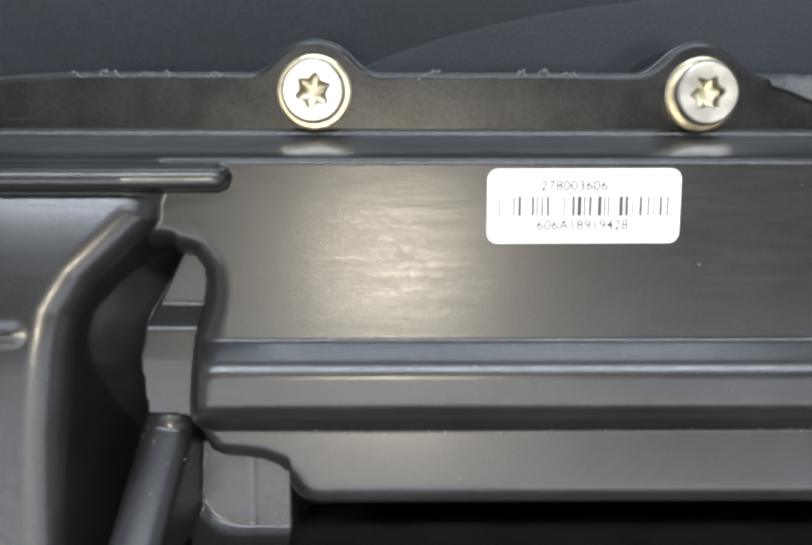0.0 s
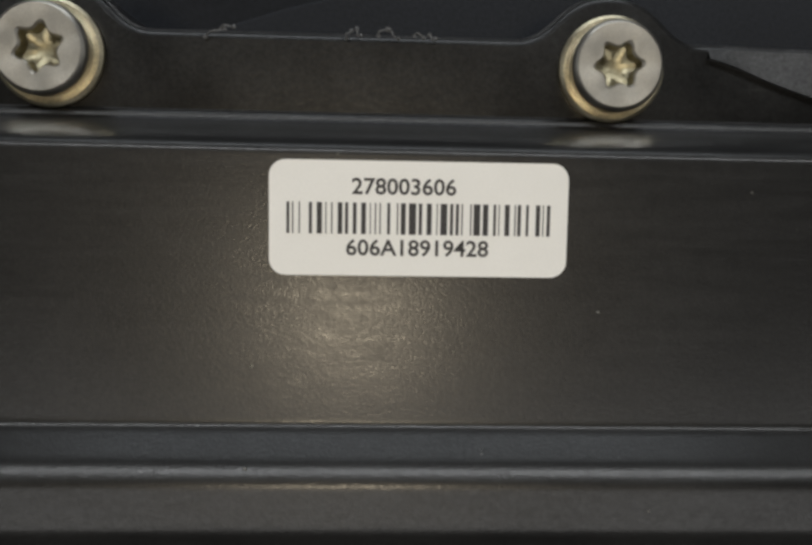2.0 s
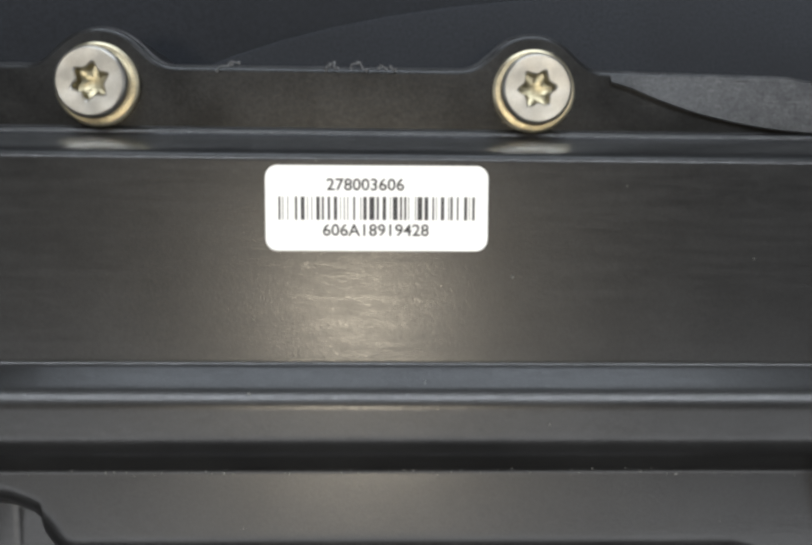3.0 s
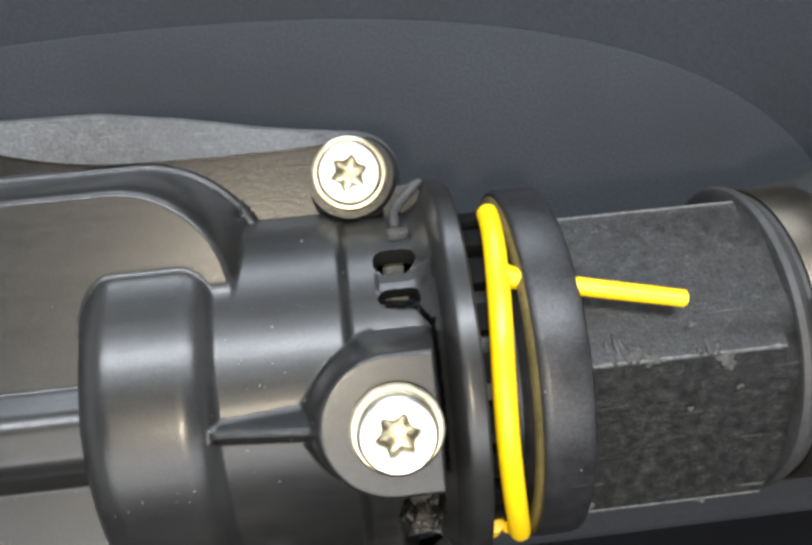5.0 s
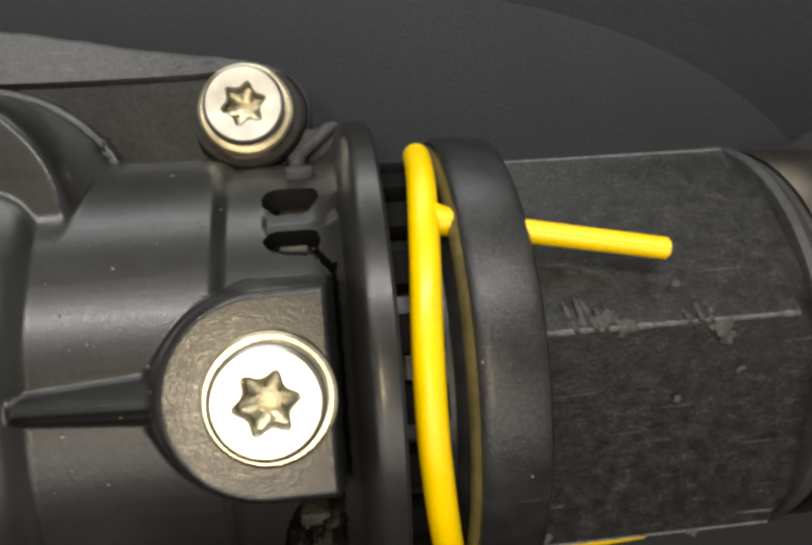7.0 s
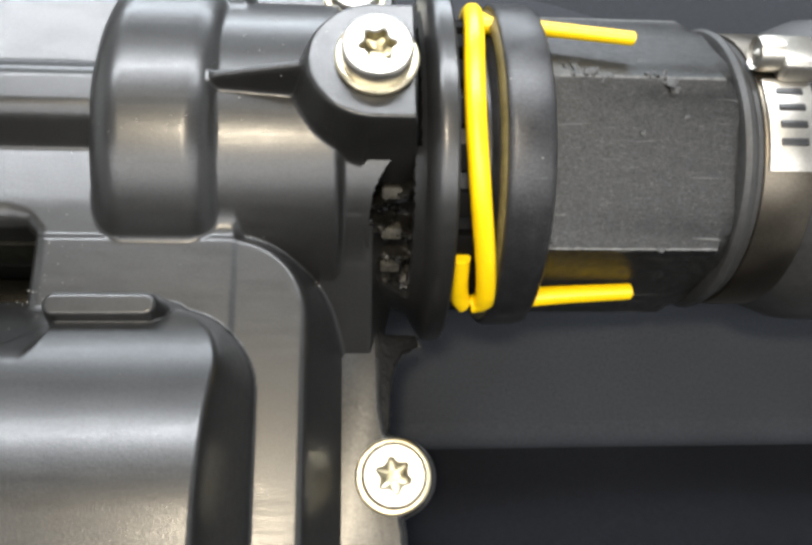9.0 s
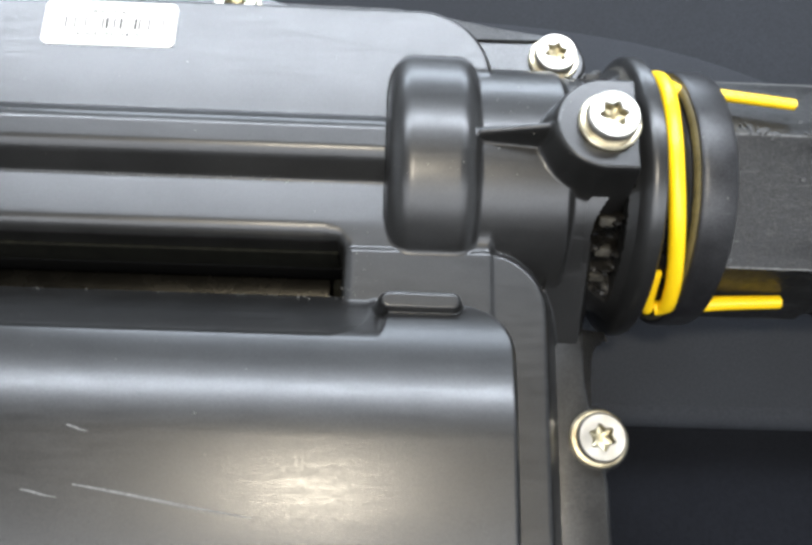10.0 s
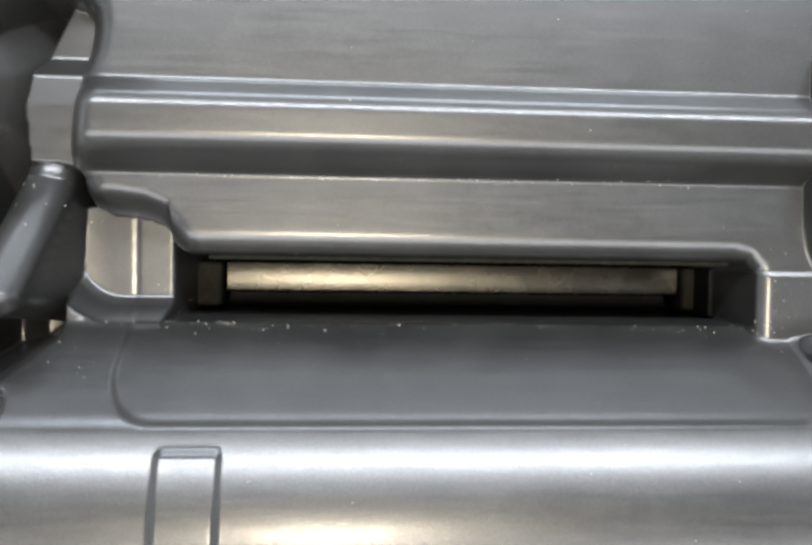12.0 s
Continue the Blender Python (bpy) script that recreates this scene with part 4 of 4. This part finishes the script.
for spot in ((0.2140, -0.0372, 0.0790, 0.0015, 20), (0.2150, -0.0388, 0.0786, 0.0009, 70), (0.1955, -0.0352, 0.0788, 0.0010, 110), (0.1972, -0.0342, 0.0785, 0.0009, 30), (0.1990, -0.0360, 0.0790, 0.0012, 60), (0.2131, -0.0715, 0.0640, 0.0009, 0), (0.1880, -0.0700, 0.0650, 0.0008, 40), (0.2085, -0.0300, 0.0768, 0.0005, 10), (0.2180, -0.0440, 0.0758, 0.0006, 50), (0.2080, -0.0480, 0.0750, 0.0005, 130)):
    burr(spot[:3], spot[3], spot[4])


def flake(x, reach, bend):
    """A thin strip of plastic peeled back over the upper flat from its worn edge."""
    points = []
    for t in np.linspace(0, 1, 8):
        y = -0.0362 + reach * float(t)
        points.append((x + bend * float(t) ** 2, y, 0.0793 - 0.662 * (y + 0.0359) + 0.0004 * math.sin(5 * float(t) + bend * 3000)))
    ob = mesh_object("burr", tube(points, [0.0002, 0.0005, 0.0006, 0.0004, 0.0006, 0.0005, 0.0003, 0.0001], 8, 0.45), TORN)
    bpy.context.view_layer.update()
    under(ob, connector)


for strip in ((0.1916, 0.0046, -0.0012), (0.1930, 0.0058, -0.0006), (0.1946, 0.0050, -0.0014), (0.1962, 0.0034, -0.0012), (0.2110, 0.0040, 0.0003), (0.2126, 0.0026, 0.0010), (0.2092, 0.0018, -0.0006)):
    flake(*strip)


def worn_edge(angle):
    """The pale rubbed line along one edge of the six-sided body."""
    bm = bmesh.new()
    rows = []
    for s in np.linspace(0.1868, 0.2268, 60):
        w = 0.00032 + 0.00030 * abs(noise.noise(Vector((s * 260, angle, 0)))) + 0.0002 * noise.noise(Vector((s * 900, angle, 2)))
        for off, r in ((-w, 0.03880), (0, 0.03906), (w, 0.03880)):
            a = radians(angle) + off / 0.039
            rows.append(bm.verts.new((s, AXIS_Y + r * math.cos(a), AXIS_Z + r * math.sin(a))))
    for i in range(59):
        for k in (0, 1):
            bm.faces.new((rows[3 * i + k], rows[3 * i + 3 + k], rows[3 * i + 4 + k], rows[3 * i + 1 + k]))
    return bm


for angle in HEX[:3]:
    on_connector("worn_edge", worn_edge(angle), RUBBED, "pale worn edge")


# yellow spring clip
def on_arc(angle, radius=0.0398, x=0.1690):
    return (x, AXIS_Y + radius * math.cos(radians(angle)), AXIS_Z + radius * math.sin(radians(angle)))


clip = empty("spring_clip", on_arc(90), "bright yellow plastic spring clip in the locking ring", "clip")


def on_clip(name, bm, text=""):
    ob = mesh_object(name, bm, YELLOW, True, 40)
    bpy.context.view_layer.update()
    return tagged(under(ob, clip), text)


def bow_shift(a):
    """How far along the spout the bow lies at an angle, eased."""
    return float(sum(np.interp(a + o, [26, 52, 90, 120, 150, 166], [0.1731, 0.1712, 0.1687, 0.1698, 0.1732, 0.1748]) for o in range(-16, 17, 4)) / 9)


bow = [on_arc(a, float(np.interp(a, [26, 140, 166], [0.0394, 0.0394, 0.0404])), bow_shift(a)) for a in range(22, 167, 4)]
bow += [on_arc(170, 0.0396, 0.1738), on_arc(172, 0.0394, 0.1720), on_arc(172, 0.0392, 0.1698), on_arc(167, 0.0390, 0.1682), on_arc(158, 0.0386, 0.1674), on_arc(147, 0.0380, 0.1672)]
on_clip("bow", tube(bow, 0.0024, 16, 1.0))
on_clip("prong", tube([on_arc(50, 0.0394, 0.1706), (0.1730, -0.0172, 0.0712), (0.1755, -0.0178, 0.0708), (0.1860, -0.0201, 0.0738), (0.2078, -0.0247, 0.0772)], [0.0026, 0.0026, 0.0024, 0.0020, 0.0018], 12, 0.9))
on_clip("prong", tube([on_arc(172, 0.0394, 0.1735), (0.1790, -0.0788, 0.0452), (0.1860, -0.0778, 0.0454), (0.1960, -0.0772, 0.0456), (0.2124, -0.0764, 0.0458)], [0.0018, 0.0020, 0.0024, 0.0022, 0.0020], 10, 0.8))

# ---- hose and its clamp ----
hose = empty("rubber_hose", (0.3, AXIS_Y, AXIS_Z), "black rubber hose on the end of the connector", "hose")
ob = mesh_object("hose_wall", lathe([(0.2344, 0.030), (0.2344, 0.0352), (0.2499, 0.0352), (0.2529, 0.0375), (0.2589, 0.0400), (0.2729, 0.0408), (0.4200, 0.0408), (0.4200, 0.030)], SPOUT, 96), RUBBER)
bpy.context.view_layer.update()
under(ob, hose)
clamp = empty("hose_clamp", (0.259, AXIS_Y, AXIS_Z), "stainless steel worm-drive hose clamp tightened round the hose", "clamp")


def on_clamp(name, bm, mat, text=""):
    ob = mesh_object(name, bm, mat)
    bpy.context.view_layer.update()
    return tagged(under(ob, clamp), text)


on_clamp("band", lathe([(0.2362, 0.0351), (0.2362, 0.0359), (0.2366, 0.0361), (0.2481, 0.0361), (0.2485, 0.0359), (0.2485, 0.0351)], SPOUT, 96), BAND, "brownish steel clamp band")
around = Matrix.Translation((0, AXIS_Y, AXIS_Z))


def round_the_hose(bm, angle):
    bmesh.ops.transform(bm, matrix=around @ pose(0, 0, 0, angle - 90, 0, 0), verts=bm.verts)
    return bm


# the perforated tongue of the band, with a slot for each thread
tongue = lathe([(0.2368, 0.0361), (0.2368, 0.0369), (0.2371, 0.0371), (0.2478, 0.0371), (0.2481, 0.0369), (0.2481, 0.0361)], SPOUT, 28, 170, 35)
on_clamp("band_tongue", tongue, BRIGHT, "bright perforated band end")
for i in range(4):
    on_clamp("thread_slot", round_the_hose(box(0.2392, 0.2457, -0.0009, 0.0009, 0.0367, 0.0374, 0.0003), 85.5 + i * 6.4), DARK, "dark thread slot")
on_clamp("worm_housing", round_the_hose(box(0.2400, 0.2500, -0.0055, 0.0055, 0.0360, 0.0420, 0.0016, 3), 73), BRIGHT)
on_clamp("worm_screw", round_the_hose(lathe([(-0.0118, 0.0), (-0.0106, 0.0012), (-0.0104, 0.0030), (-0.0112, 0.0036), (-0.0098, 0.0042), (-0.0060, 0.0042), (-0.0060, 0.0)], Matrix.Translation((0.2462, 0, 0.0402)) @ pose(0, 0, 0, 0, 90, 0), 24), 73), STEEL, "slotted worm screw")

# ---- shavings on the flange ----
SPOTS = [(-0.0312, 0.0284, 32, 0.0036), (-0.0292, 0.0292, 24, 0.0022), (-0.0098, 0.0286, 75, 0.0015), (-0.0081, 0.0288, 140, 0.0013), (-0.0042, 0.0290, 55, 0.0019), (-0.0024, 0.0286, 150, 0.0022), (0.0018, 0.0285, 8, 0.0016), (0.0040, 0.0284, 172, 0.0012), (-0.0800, 0.0284, 5, 0.0024), (-0.0905, 0.0286, 170, 0.0022), (-0.0960, 0.0285, 12, 0.0030), (-0.1022, 0.0284, 165, 0.0026), (-0.1060, 0.0288, 40, 0.0018), (-0.1115, 0.0283, 172, 0.0032)]
for x, y, turn, length in SPOTS:
    bm = tube([(length * (t - 0.5), 0.0004 * math.sin(t * 5), 0.0003 + 0.0006 * math.sin(t * 3.1)) for t in np.linspace(0, 1, 7)], [0.00007, 0.00014, 0.00018, 0.00018, 0.00016, 0.00013, 0.00006], 6)
    ob = tagged(mesh_object("shaving", bm, SHAVING), "tiny pale plastic shaving on the flange edge", "shaving", "shavings")
    ob.matrix_world = pose(x, y - 0.0012, FLANGE, turn % 40 - 20, 0, turn)

# ---- grit ----
random.seed(4)
bm = bmesh.new()
# each drift of grit: how many, its middle, its spread along and across
DRIFTS = ((60, 0.006, -0.0513, 0.050, 0.0005), (60, 0.000, -0.0850, 0.045, 0.0006), (40, -0.050, -0.0851, 0.010, 0.0009), (36, 0.064, -0.0850, 0.012, 0.0010), (14, -0.0825, -0.0585, 0.0022, 0.0020), (14, -0.0610, -0.0770, 0.0020, 0.0030),
          (34, 0.132, -0.026, 0.008, 0.012), (12, -0.084, -0.090, 0.006, 0.004), (40, 0.01, -0.075, 0.060, 0.045), (8, 0.100, -0.0515, 0.008, 0.0008), (16, 0.080, -0.078, 0.003, 0.008), (10, -0.093, -0.055, 0.005, 0.004))
for count, mid_x, mid_y, along, across in DRIFTS:
    for i in range(count):
        x, y = random.gauss(mid_x, along), random.gauss(mid_y, across)
        if not (-0.16 < x < 0.15 and -0.20 < y < 0.008):
            continue
        z = float(shell_height(np.array([[x]]), np.array([[y]]))[0, 0])
        size = random.choice((0.00009, 0.00011, 0.00014, 0.00020))
        spin = Matrix.Rotation(random.uniform(0, 6), 4, "Z") @ Matrix.Rotation(random.uniform(0, 6), 4, "X")
        bmesh.ops.create_icosphere(bm, subdivisions=1, radius=size, matrix=Matrix.Translation((x, y, z + size * 0.4)) @ spin @ Matrix.Diagonal((random.uniform(0.7, 1.9), 1, 0.6, 1)))
tagged(mesh_object("grit", bm, GRIT, False), "tiny pale grit in the grooves of the housing", "grit", kind="stuff")
